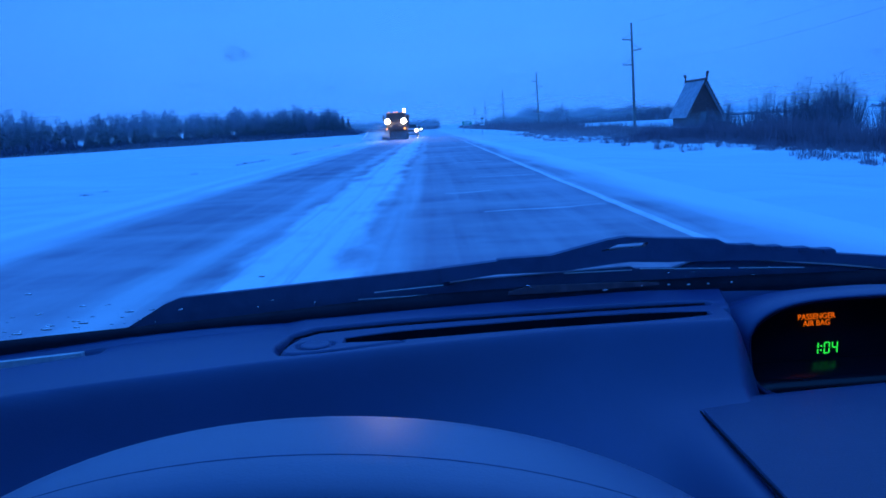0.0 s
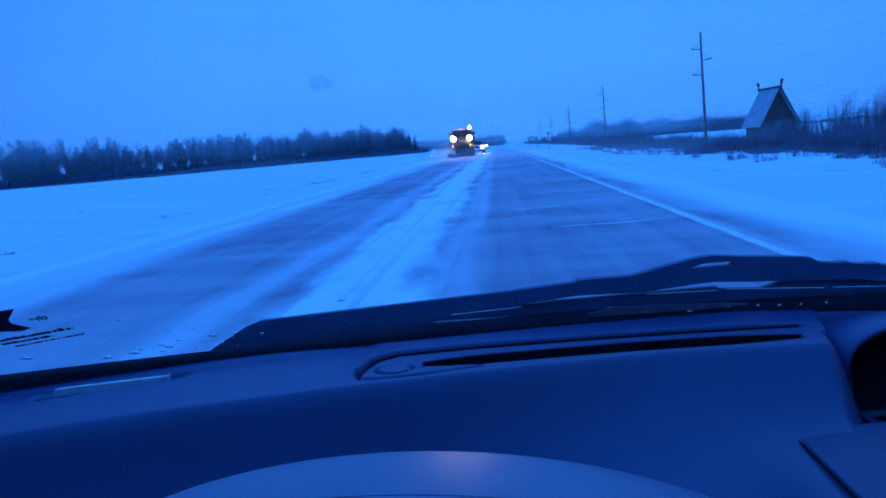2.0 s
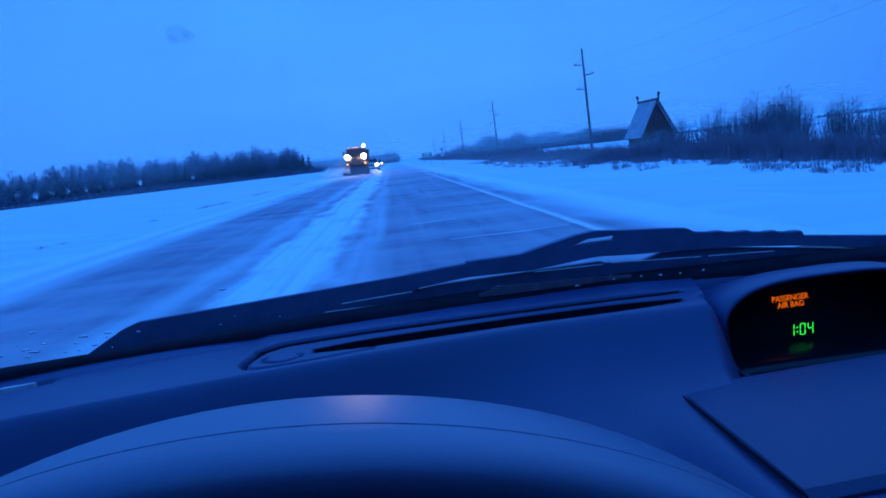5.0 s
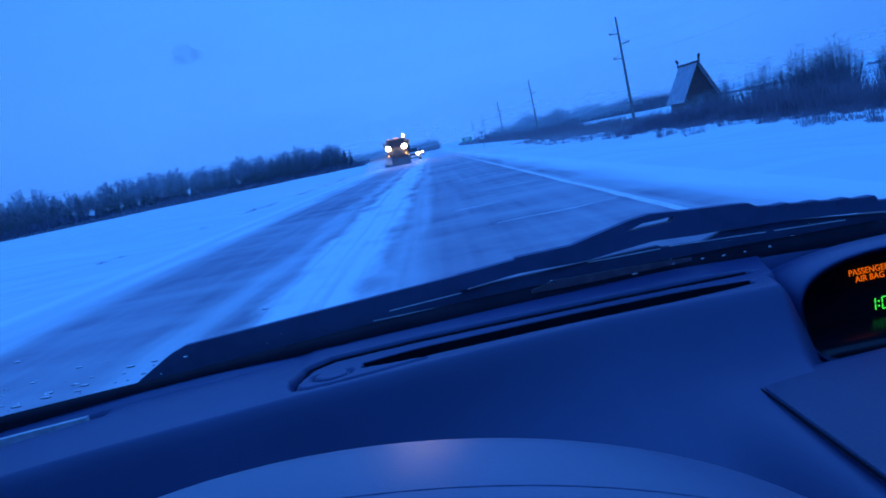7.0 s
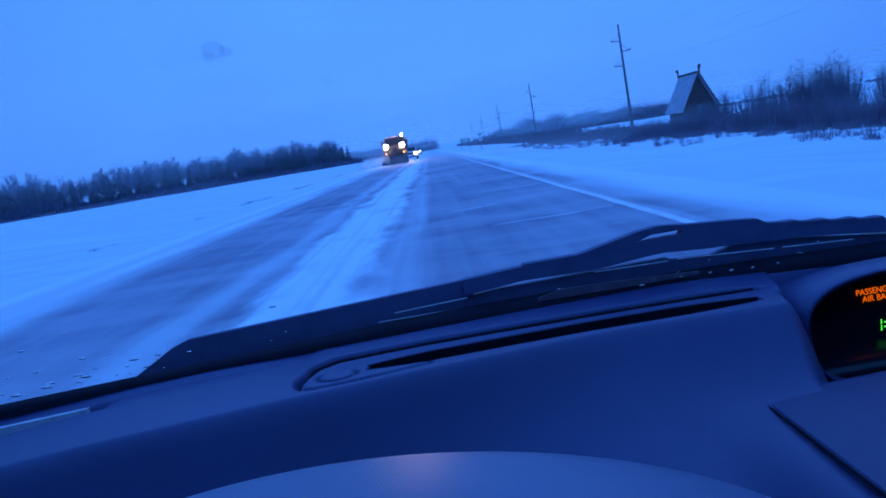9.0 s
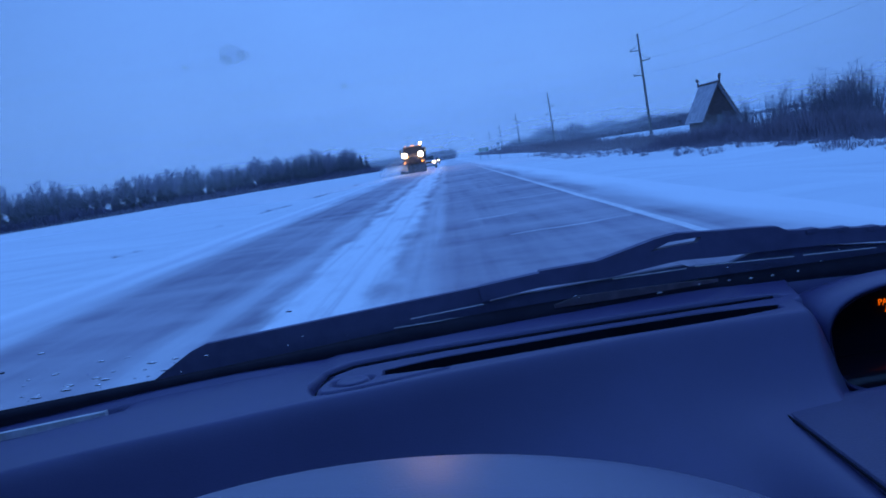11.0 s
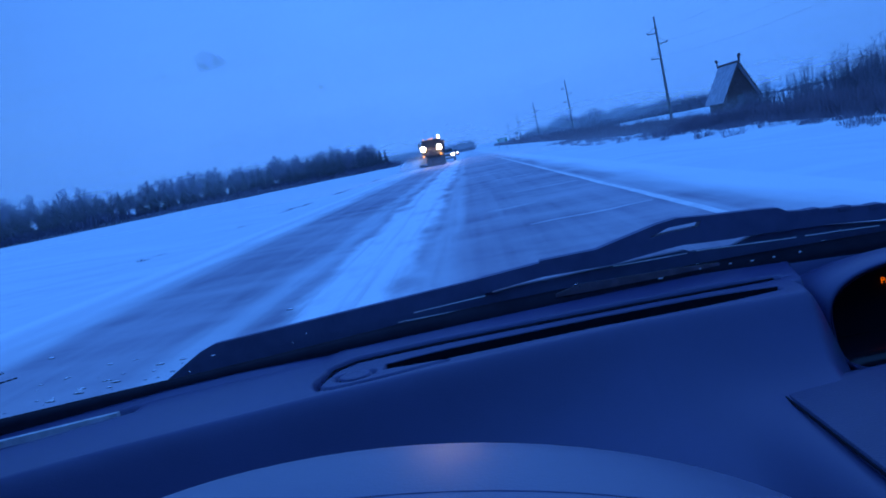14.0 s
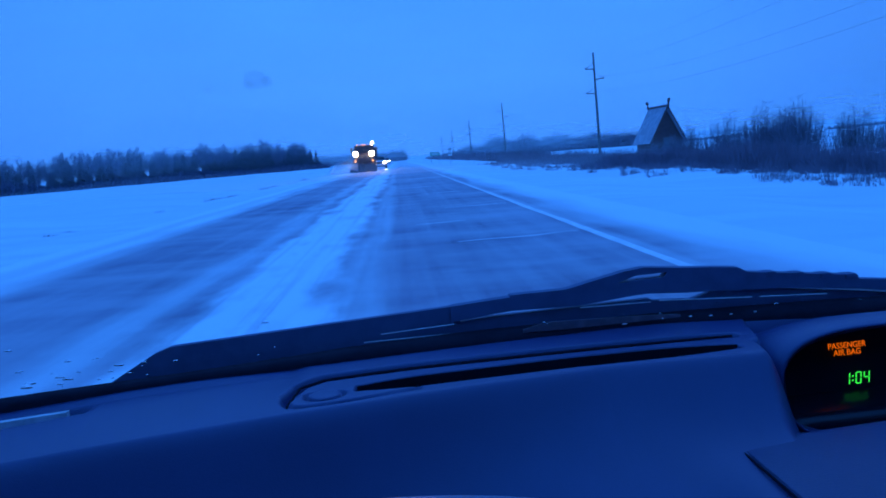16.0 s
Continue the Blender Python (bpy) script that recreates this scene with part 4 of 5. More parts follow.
def screen_shape(bm, outline):
    """A flat printed shape on the inside of the glass; outline in x and distance up the glass."""
    top = [bm.verts.new(on_screen(x, u) + Vector((0, -0.002, -0.001))) for x, u in outline]
    low = [bm.verts.new(v.co + Vector((0, -0.0004, -0.0004))) for v in top]
    bm.faces.new(top)
    bm.faces.new(low[::-1])
    for k in range(len(top)):
        bm.faces.new((top[k], low[k], low[(k + 1) % len(top)], top[(k + 1) % len(top)]))


bm = bmesh.new()
screen_shape(bm, [(-0.455, 0.150), (-0.428, 0.1535), (-0.4014, 0.1569), (-0.4175, 0.136), (-0.420, 0.127), (-0.4122, 0.1141), (-0.4222, 0.1092), (-0.4349, 0.1129), (-0.455, 0.1080)])
sticker = part("sticker", bm, M_INK, screen, "dark star-like print of a sticker on the glass")
cu = bpy.data.curves.new("sticker_text", "FONT")
cu.body, cu.size, cu.extrude, cu.offset = "the", 0.0125, 0.0001, 0.0004
tmp = bpy.data.objects.new("sticker_text", cu)
scene.collection.objects.link(tmp)
bpy.context.view_layer.update()
me = bpy.data.meshes.new_from_object(tmp.evaluated_get(bpy.context.evaluated_depsgraph_get()))
bpy.data.objects.remove(tmp)
for v in me.vertices:
    x = -0.3895 - v.co.x * 0.95
    v.co = on_screen(x, 0.1290 + v.co.y + 0.17 * (x + 0.39)) + Vector((0, -0.002 - v.co.z, -0.001))
me.materials.clear()
me.materials.append(M_INK)
tagged(new("sticker_text", me), "the word the, printed to be read from outside").parent = sticker
rnd = random.Random(31)
for x0, x1, u0, slope, h in ((-0.452, -0.3835, 0.0895, 0.18, 0.0058), (-0.452, -0.4075, 0.0820, 0.15, 0.0040), (-0.446, -0.3825, 0.0740, 0.20, 0.0024)):
    x = x0
    while x < x1:
        w = rnd.uniform(0.002, 0.0075)
        bm = bmesh.new()
        screen_quad(bm, x, min(x + w, x1), u0 + slope * (x - x0), u0 + slope * (x - x0) + h * rnd.uniform(0.55, 1.0), slope * w)
        part("writing_bar", bm, M_INK, sticker)
        x += w + rnd.uniform(0.0008, 0.0022)

bm = bmesh.new()
prism_x(bm, [(0.785, 1.010), (0.795, 1.030), (0.82, 1.033), (0.87, 1.024), (1.00, 0.975), (1.00, 0.90), (0.785, 0.90)], -0.27, 0.95)
scuttle = part("scuttle", bm, M_BLACK, car, "black plastic scuttle panel under the wipers")
bm = bmesh.new()
prism_x(bm, [(0.70, 0.985), (0.80, 0.975), (1.00, 0.93), (1.00, 0.85), (0.70, 0.85)], -0.75, -0.27)
part("scuttle_end", bm, M_BLACK, car)
# reddish strip added to draw the bonnet's reflection at the foot of the glass
bm = bmesh.new()
prism(bm, [(0.080, 1.0345), (0.104, 1.0400), (0.151, 1.0392), (0.205, 1.0382), (0.241, 1.0362), (0.241, 1.0335), (0.184, 1.0322), (0.123, 1.0312), (0.080, 1.0312)], 0.7475, 0.7490)
part("scuttle_trim", bm, M_REFLECT, car, "dull reddish strip that stands in for the bonnet's reflection under the wiper")
bm = bmesh.new()
rows = []
for j in range(9):
    y = 1.0 + 0.85 * j / 8
    rows.append([bm.verts.new((x, y, 0.925 - 0.15 * (y - 1.0) - 0.14 * (y - 1.0) ** 2 - 0.10 * (x - 0.1) ** 2)) for x in np.linspace(-0.75, 0.95, 21)])
for a, b in zip(rows, rows[1:]):
    for k in range(20):
        bm.faces.new((a[k], a[k + 1], b[k + 1], b[k]))
bmesh.ops.solidify(bm, geom=bm.faces[:], thickness=0.02)
bmesh.ops.recalc_face_normals(bm, faces=bm.faces)
part("bonnet", bm, M_PAINT, car, "dull painted bonnet", smooth=True)

# white chips added as painted glints along the seal
bm = bmesh.new()
for x, z, s in ((0.183, 1.0312, 0.0030), (0.251, 1.0332, 0.0016), (0.272, 1.0322, 0.0020), (0.293, 1.0318, 0.0013), (0.318, 1.0322, 0.0014), (0.222, 1.0335, 0.0009)):
    tube(bm, [(x - s, 0.7465, z), (x - 0.4 * s, 0.7463, z + 0.0004), (x + 0.4 * s, 0.7463, z + 0.0005), (x + s, 0.7465, z + 0.0002)], [0.0002, 0.0008, 0.0008, 0.0002], 6)
tagged(part("snow_grains", bm, M_SNOWCLOD, None, ""), "white chips that draw glints along the windscreen's foot", "snow grains", kind="stuff")

# windscreen wiper: a flat frame over a rubber blade, both cut from sheet outlines
def sheet(bm, outline, holes, y0, y1):
    """A flat piece with holes, drawn out from y0 to y1."""
    edges = []
    for loop in [outline] + holes:
        v = [bm.verts.new((x, y0, z)) for x, z in loop]
        edges += [bm.edges.new((v[k], v[(k + 1) % len(v)])) for k in range(len(v))]
    bmesh.ops.triangle_fill(bm, use_beauty=True, use_dissolve=False, edges=edges)
    out = bmesh.ops.extrude_face_region(bm, geom=bm.faces[:])
    bmesh.ops.translate(bm, verts=[g for g in out["geom"] if isinstance(g, bmesh.types.BMVert)], vec=(0, y1 - y0, 0))
    bmesh.ops.recalc_face_normals(bm, faces=bm.faces)
    return bm


frame_top = [(0.010, 1.060), (0.071, 1.0645), (0.072, 1.0665), (0.129, 1.0675), (0.158, 1.0740), (0.191, 1.0812), (0.212, 1.0838), (0.247, 1.0805), (0.288, 1.0778), (0.312, 1.0755), (0.321, 1.0700), (0.440, 1.0570), (0.4406, 1.0530), (0.640, 1.0305)]
frame_low = [(0.640, 1.014), (0.441, 1.0420), (0.360, 1.0500), (0.285, 1.0530), (0.257, 1.0535), (0.215, 1.0560), (0.198, 1.0550), (0.142, 1.0495), (0.071, 1.0500), (0.010, 1.0440)]
bm = sheet(bmesh.new(), frame_top + frame_low, [[(0.183, 1.0692), (0.203, 1.0760), (0.236, 1.0768), (0.232, 1.0718), (0.205, 1.0712)]], WIPER_Y - 0.002, WIPER_Y + 0.010)
wiper = part("wiper", bm, M_RUBBER, car, "black windscreen wiper at rest")
for x, z in ((0.345, 1.0680), (0.375, 1.0648), (0.405, 1.0615), (0.432, 1.0585)):
    part("spring_cover", boxes((x - 0.006, x + 0.006, WIPER_Y - 0.003, WIPER_Y + 0.011, z - 0.004, z + 0.0004), bevel=0.0005), M_RUBBER, wiper)
bm = sheet(bmesh.new(), [(-0.342, 1.0085), (-0.328, 1.0165), (-0.294, 1.0355), (-0.276, 1.0418), (-0.12, 1.0510), (-0.002, 1.0580), (0.019, 1.0595), (0.019, 1.0420), (0.046, 1.0445), (0.135, 1.0470), (0.218, 1.0495), (0.222, 1.0470), (0.264, 1.0450),
                         (0.285, 1.0515), (0.353, 1.0492), (0.441, 1.0390), (0.640, 1.012), (0.640, 1.0), (0.440, 1.022), (0.287, 1.030), (0.153, 1.033), (-0.10, 1.026), (-0.342, 1.006)], [], WIPER_Y + 0.004, WIPER_Y + 0.012)
blade = part("blade", bm, M_RUBBER, wiper, "black rubber wiper blade")
for pts in (((-0.081, 1.0310), (0.023, 1.0325)), ((-0.063, 1.0380), (0.012, 1.0420)), ((0.143, 1.0478), (0.217, 1.0476)), ((0.226, 1.0482), (0.324, 1.0436)), ((0.333, 1.0434), (0.405, 1.0402))):
    bm = bmesh.new()
    tube(bm, [(x, WIPER_Y - 0.004, z) for x, z in pts], 0.0006, 5)
    part("rod", bm, M_SLIT, blade, "thin steel spring rod")

# unseen body added to close the cabin round the viewer and dim the dashboard
bm = boxes((-0.78, 1.13, -1.9, -0.02, 1.52, 1.56), (-0.78, 1.13, -1.95, -1.88, 0.3, 1.54), bevel=0.01)
part("roof", bm, M_LINER, car, "pale cloth roof lining")
for s, x in ((-1, -0.78), (1, 1.13)):
    bm = bmesh.new()
    box(bm, x - 0.03, x + 0.03, -1.9, 0.42, 0.3, 1.02)
    box(bm, x - 0.03, x + 0.03, 0.42, 0.8, 0.3, 0.93)
    box(bm, x - 0.03, x + 0.03, -1.9, -0.45, 1.02, 1.53)
    box(bm, x - 0.03, x + 0.03, -0.45, 0.2, 1.42, 1.53)
    part("door_side", bm, M_LINER, car)
    bm = bmesh.new()
    tube(bm, [(x * 0.94, 0.72, 0.97), (x * 0.92, 0.38, 1.24), (x * 0.90, -0.03, 1.53)], [0.045, 0.04, 0.04], 8)
    part("windscreen_pillar", bm, M_LINER, car, smooth=True)
bm = boxes((-0.78, 1.13, -1.9, 0.8, 0.26, 0.30))
part("cabin_floor", bm, M_RUBBER, car)
bm = boxes((-0.8, 1.15, 0.80, 1.85, 0.35, 0.72), bevel=0.05)
part("engine_bay", bm, M_BLACK, car)
for x in (-0.72, 1.02):
    for y in (1.25, -1.35):
        bm = bmesh.new()
        tube(bm, [(x - 0.1, y, 0.31), (x + 0.1, y, 0.31)], 0.31, 20)
        part("wheel", bm, M_TYRE, car)


# ---------------------------------------------------------------- trees and brush
def at_ground(x, y):
    return float(ground_height(np.array([[x]], float), np.array([[y]], float))[0, 0])


def sliver(bm, p, q, r0, r1):
    """A thin three-sided twig."""
    d = (q - p).normalized()
    a = d.orthogonal().normalized()
    c = d.cross(a)
    v0 = [bm.verts.new(p + r0 * (a * math.cos(t) + c * math.sin(t))) for t in (0, 2.09, 4.19)]
    v1 = [bm.verts.new(q + r1 * (a * math.cos(t) + c * math.sin(t))) for t in (0, 2.09, 4.19)]
    for k in range(3):
        bm.faces.new((v0[k], v0[(k + 1) % 3], v1[(k + 1) % 3], v1[k]))


def bare_tree(seed, height, spread):
    """A leafless tree: trunk, limbs that rise into a rounded crown, and a dense haze of twigs that ends on its dome."""
    r = random.Random(seed)
    tb, cb = bmesh.new(), bmesh.new()
    mid = Vector((r.uniform(-0.3, 0.3), r.uniform(-0.3, 0.3), height * 0.62))
    size = Vector((spread * 0.62, spread * 0.62, height * 0.40))
    tube(tb, [(0, 0, -0.3), (0.05, 0, height * 0.22), tuple(mid)], [height * 0.026, height * 0.02, height * 0.010], 7)
    for k in range(26):
        a, e = r.uniform(0, 6.28), math.asin(r.uniform(-0.55, 1.0))
        out = Vector((math.cos(a) * math.cos(e), math.sin(a) * math.cos(e), math.sin(e)))
        z = height * r.uniform(0.16, 0.45)
        p = Vector((mid.x * z / mid.z, mid.y * z / mid.z, z))
        lump = r.uniform(0.72, 1.02)
        q = mid + Vector([u * v for u, v in zip(out, size)]) * lump * 0.82
        m = p.lerp(q, 0.5) + Vector((0, 0, height * 0.02))
        tube(tb, [p, m, q], [height * 0.009, height * 0.006, height * 0.0025], 4, cap=False)
        for j in range(15):
            b = p.lerp(q, r.uniform(0.35, 1.0))
            d = (out + 0.75 * Vector((r.gauss(0, 1), r.gauss(0, 1), r.gauss(0.3, 1)))).normalized()
            f = b + d * height * r.uniform(0.07, 0.15)
            sliver(cb, b, f, height * 0.0034, height * 0.0018)
            for i in range(4):
                s = b.lerp(f, r.uniform(0.3, 1.0))
                g = (d + 0.9 * Vector((r.gauss(0, 1), r.gauss(0, 1), r.gauss(0.2, 1)))).normalized()
                sliver(cb, s, s + g * height * r.uniform(0.04, 0.08), height * 0.0027, height * 0.0011)
    return tb, cb


def conifer(seed, height, spread):
    r = random.Random(seed)
    tb, cb = bmesh.new(), bmesh.new()
    tube(tb, [(0, 0, -0.3), (0, 0, height * 0.5), (0, 0, height)], [height * 0.02, height * 0.012, 0.01], 6)
    tiers = 15
    for k in range(tiers):
        t = k / tiers
        z = height * (0.06 + 0.92 * t)
        reach = spread * (1 - t) ** 0.85 * r.uniform(0.8, 1.1) + 0.08
        for j in range(18):
            a = r.uniform(0, 6.28)
            l = reach * r.uniform(0.65, 1.15)
            p = Vector((0, 0, z))
            q = Vector((math.cos(a) * l, math.sin(a) * l, z - l * r.uniform(0.05, 0.35)))
            side = Vector((-math.sin(a), math.cos(a), 0)) * l * 0.36
            m = p.lerp(q, 0.6)
            vs = [cb.verts.new(v) for v in (p + Vector((0, 0, 0.16)), m + side - Vector((0, 0, 0.16)), q, m - side - Vector((0, 0, 0.16)), m + Vector((0, 0, 0.14)))]
            cb.faces.new((vs[0], vs[1], vs[4]))
            cb.faces.new((vs[1], vs[2], vs[4]))
            cb.faces.new((vs[2], vs[3], vs[4]))
            cb.faces.new((vs[3], vs[0], vs[4]))
    return tb, cb


def shrub(seed, height, spread):
    r = random.Random(seed)
    sb, cb = bmesh.new(), bmesh.new()
    for k in range(44):
        a, d = r.uniform(0, 6.28), spread * r.random() ** 0.6
        b = Vector((0.6 * d * math.cos(a), 0.6 * d * math.sin(a), -0.2))
        h = height * r.uniform(0.4, 1.0) * (1 - 0.5 * (d / spread) ** 2)
        e = Vector((d * math.cos(a), d * math.sin(a), h))
        sliver(sb, b, e, 0.026, 0.007)
        for j in range(20):
            s = b.lerp(e, r.uniform(0.12, 1.0))
            g = Vector((r.gauss(0, 0.7), r.gauss(0, 0.7), r.gauss(0.9, 0.6))).normalized()
            sliver(cb, s, s + g * height * r.uniform(0.06, 0.17), 0.011, 0.004)
    return sb, cb


def plant(name, makers, label, category, group):
    """One plant with its parts, at the origin."""
    body, crown = makers
    ob = thing(name, label, category, group)
    part("trunk" if name != "shrub" else "stems", body, M_HAZETWIG if name == "bare_tree" else M_BARK, ob, smooth=True)
    part("crown" if name != "shrub" else "twigs", crown, {"spruce": M_NEEDLE, "bare_tree": M_HAZETWIG}.get(name, M_TWIG), ob)
    return ob


bare = [plant("bare_tree", bare_tree(20 + k, 9.0 + 0.5 * k, 5.0 + 0.4 * k), "leafless broad-crowned tree in the windbreak behind the field", "tree", "windbreak trees") for k in range(4)]
firs = [plant("spruce", conifer(40 + k, 8.6 + 0.6 * k, 2.3 + 0.25 * k), "dark spruce in the windbreak behind the field", "tree", "windbreak trees") for k in range(3)]
rnd = random.Random(77)
A, B = Vector((-142, 128)), Vector((-29, 268))
spots = []
# nearer the viewer the row is a dense stand of spruces; past a break it thins to spruces between bare crowns
for k in range(190):
    t = (k + rnd.uniform(-0.9, 0.9)) / 189
    if 0.46 < t < 0.475 or (t > 0.475 and noise.noise((t * 60, 4.5, 0)) < -0.3):
        continue
    p = A.lerp(B, t)
    spots.append((p.x + rnd.uniform(-1.5, 1.5), p.y + rnd.uniform(-1.5, 1.5), "f" if rnd.random() < (0.95 if t < 0.47 else 0.86) else "b"))
for k in range(78):
    t = (k + rnd.uniform(-0.5, 0.5)) / 77
    if 0.455 < t < 0.48:
        continue
    p = A.lerp(B, t)
    spots.append((p.x - 6 + rnd.uniform(-2, 2), p.y + 8 + rnd.uniform(-2, 2), "b"))
used = set()
for x, y, kind in spots:
    pool = firs if kind == "f" else bare
    ob = rnd.choice(pool)
    s = rnd.uniform(0.6, 1.0) if kind == "f" else rnd.uniform(0.94, 1.18)
    m = pose(x, y, at_ground(x, y), 0, 0, rnd.uniform(0, 360))
    if ob in used:
        c = copy_thing(ob, m)
    else:
        c = ob
        used.add(ob)
        c.matrix_basis = m
    c.scale = (s, s, s * rnd.uniform(0.9, 1.08))


def tufts(name, places, label, category, mat, blades, hlo, hhi, width, lean=0.35, seed=1, parts_kind="stuff"):
    """Many thin blades and stalks in one mesh."""
    r = random.Random(seed)
    co, fa = [], []
    for x, y, s in places:
        z = at_ground(x, y) - 0.05 if s < 900 else 0
        for k in range(blades):
            a, h = r.uniform(0, 6.28), r.uniform(hlo, hhi) * s
            bx, by = x + r.gauss(0, 0.25 * s), y + r.gauss(0, 0.25 * s)
            tx, ty = bx + math.cos(a) * lean * h * r.random(), by + math.sin(a) * lean * h * r.random()
            w = width * s * r.uniform(0.6, 1.3)
            c, d = math.cos(a + 1.57) * w, math.sin(a + 1.57) * w
            n = len(co)
            co += [(bx - c, by - d, z), (bx + c, by + d, z), ((bx + tx) / 2 + c * 1.1, (by + ty) / 2 + d * 1.1, z + h * 0.6), (tx, ty, z + h), ((bx + tx) / 2 - c * 1.1, (by + ty) / 2 - d * 1.1, z + h * 0.6)]
            fa.append((n, n + 1, n + 2, n + 3, n + 4))
    me = bpy.data.meshes.new(name)
    me.from_pydata(co, [], fa)
    me.materials.append(mat)
    return tagged(new(name, me), label, category, kind=parts_kind)


def thicket(name, places, label, category, mat, twigs, reach, width, seed, splay=0.42):
    """A tangle of fine twigs in one mesh: long stalks at the foot, finer shoots that fork off above them."""
    r = random.Random(seed)
    co, fa = [], []
    for x, y, h in places:
        z = at_ground(x, y) - 0.05
        for k in range(twigs):
            up = h * r.random() ** 1.6 * 0.55
            a, lean = r.uniform(0, 6.28), abs(r.gauss(0, splay))
            ln = h * r.uniform(0.25, 0.62)
            bx, by = x + r.gauss(0, reach), y + r.gauss(0, reach)
            tx, ty, tz = bx + math.cos(a) * ln * math.sin(lean), by + math.sin(a) * ln * math.sin(lean), z + up + ln * math.cos(lean)
            w = width * r.uniform(0.5, 1.3)
            t = r.uniform(-0.9, 0.9)
            c, d = math.cos(t) * w, math.sin(t) * w
            n = len(co)
            co += [(bx - c, by - d, z + up * 0.9), (bx + c, by + d, z + up * 0.9), (tx + c * 0.2, ty + d * 0.2, tz), (tx - c * 0.2, ty - d * 0.2, tz)]
            fa.append((n, n + 1, n + 2, n + 3))
    me = bpy.data.meshes.new(name)
    me.from_pydata(co, [], fa)
    me.materials.append(mat)
    return tagged(new(name, me), label, category, kind="stuff")


rnd = random.Random(9)
pl = []
for k in range(3000):
    t = k / 3000
    x, y = A.lerp(B, t)
    wave = 0.75 + 0.35 * noise.noise((t * 40, 1.5, 0)) + 0.3 * noise.noise((t * 140, 7.5, 0))
    if not 0.455 < t < 0.478:
        pl.append((x + rnd.uniform(-3, 4), y - 1 + rnd.uniform(-3, 4), max(0.5, (4.0 if t < 0.46 else 3.2) * wave * rnd.uniform(0.5, 1.0))))
thicket("windbreak_undergrowth", pl, "dark tangled undergrowth at the foot of the windbreak", "undergrowth", M_UNDER, 30, 1.0, 0.2, 3, splay=0.85)
pl = []
for k in range(6500):
    y = 14 + 150 * rnd.random() ** 1.15
    x = 15.4 + abs(rnd.gauss(0, 1.9)) + 0.9 * noise.noise((y * 0.11, 2.0, 0)) + 0.01 * y
    tall = 0.85 + 0.5 * noise.noise((y * 0.16, x * 0.2, 4.0)) + 0.35 * noise.noise((y * 0.7, x, 9.0))
    pl.append((x, y, max(0.3, 1.25 * tall * rnd.uniform(0.6, 1.1))))
thicket("roadside_brush", pl, "dark strip of dry weeds and brush along the ditch", "brush", M_BRUSH, 15, 0.16, 0.016, 4)
pl = []
for k in range(3600):
    y = 120 + 520 * rnd.random()
    x = 15.5 + rnd.uniform(0, 8) + 0.012 * y
    pl.append((x, y, max(0.5, (1.6 + 0.9 * noise.noise((y * 0.05, 3.0, 1.0))) * rnd.uniform(0.7, 1.2))))
thicket("far_brush", pl, "dark brush that lines the ditch into the distance", "brush", M_BRUSH, 9, 0.5, 0.07, 14)
pl = []
for k in range(2000):
    y = 14 + 95 * rnd.random()
    x = 15.6 - 4.8 * rnd.random() ** 1.7
    if noise.noise((x * 0.5, y * 0.28, 5.0)) > -0.22 + 0.11 * (15.6 - x):
        pl.append((x, y, rnd.uniform(0.15, 0.55)))
thicket("grass_tufts", pl, "dry grass tufts that poke through the snow", "grass", M_BRUSH, 26, 0.10, 0.011, 5)
pl = []
for k in range(900):
    y = 12 + 150 * rnd.random() ** 1.3
    if noise.noise((y * 0.12, 8.0, 2.0)) + 0.5 * noise.noise((y * 0.9, 3.0, 2.0)) > 0.05:
        pl.append((-10.7 + rnd.gauss(0, 0.12) + 0.4 * noise.noise((y * 0.03, 1, 1)), y, rnd.uniform(0.06, 0.17)))
thicket("stubble_line", pl, "thin line of dry stubble along the edge of the field", "stubble", M_BRUSH, 14, 0.10, 0.010, 21)
weed_label = "lone dry weed that pokes through the snow"
weed = None
for x, y, s in ((-9.5, 24, 0.9), (-12.5, 31, 0.6), (-14, 44, 1.3), (-8.4, 19.5, 0.5), (-20, 38, 0.8), (7.5, 40, 0.5), (8.0, 62, 0.7)):
    if weed is None:
        weed = tufts("dry_weed", [(0, 0, 1000)], weed_label, "weed", M_BRUSH, 12, 0.0002, 0.0005, 0.000012, 0.7, seed=6, parts_kind="thing")
        weed["group"] = "field weeds"
        c = weed
        c.matrix_basis = pose(x, y, at_ground(x, y))
    else:
        c = copy_thing(weed, pose(x, y, at_ground(x, y), 0, 0, x * 40))
    c.scale = (s, s, s)
shrubs = [plant("shrub", shrub(60 + k, 4.2 + 0.3 * k, 1.7), "tall leafless willow shrub beside the ditch", "shrub", "roadside shrubs") for k in range(3)]
used = set()
for k in range(40):
    x, y = 21.0 + rnd.uniform(0, 9), 41 + rnd.uniform(0, 24)
    away = math.hypot((x - 26.5) / 6.0, (y - 52) / 13.0)
    s = max(0.36, (1.0 - 0.42 * away ** 2) * rnd.uniform(0.72, 1.0) * 0.86)
    ob = shrubs[k % 3]
    m = pose(x, y, at_ground(x, y), 0, 0, rnd.uniform(0, 360))
    c = ob if ob not in used else copy_thing(ob, m)
    used.add(ob)
    c.matrix_basis = m
    c.scale = (s * rnd.uniform(0.9, 1.2), s, s)
for k in range(10):
    x, y = 20.0 + rnd.uniform(0, 4), 108 + rnd.uniform(0, 40)
    m = pose(x, y, at_ground(x, y), 0, 0, rnd.uniform(0, 360))
    c = copy_thing(shrubs[k % 3], m)
    c.scale = (0.55, 0.55, 0.5)
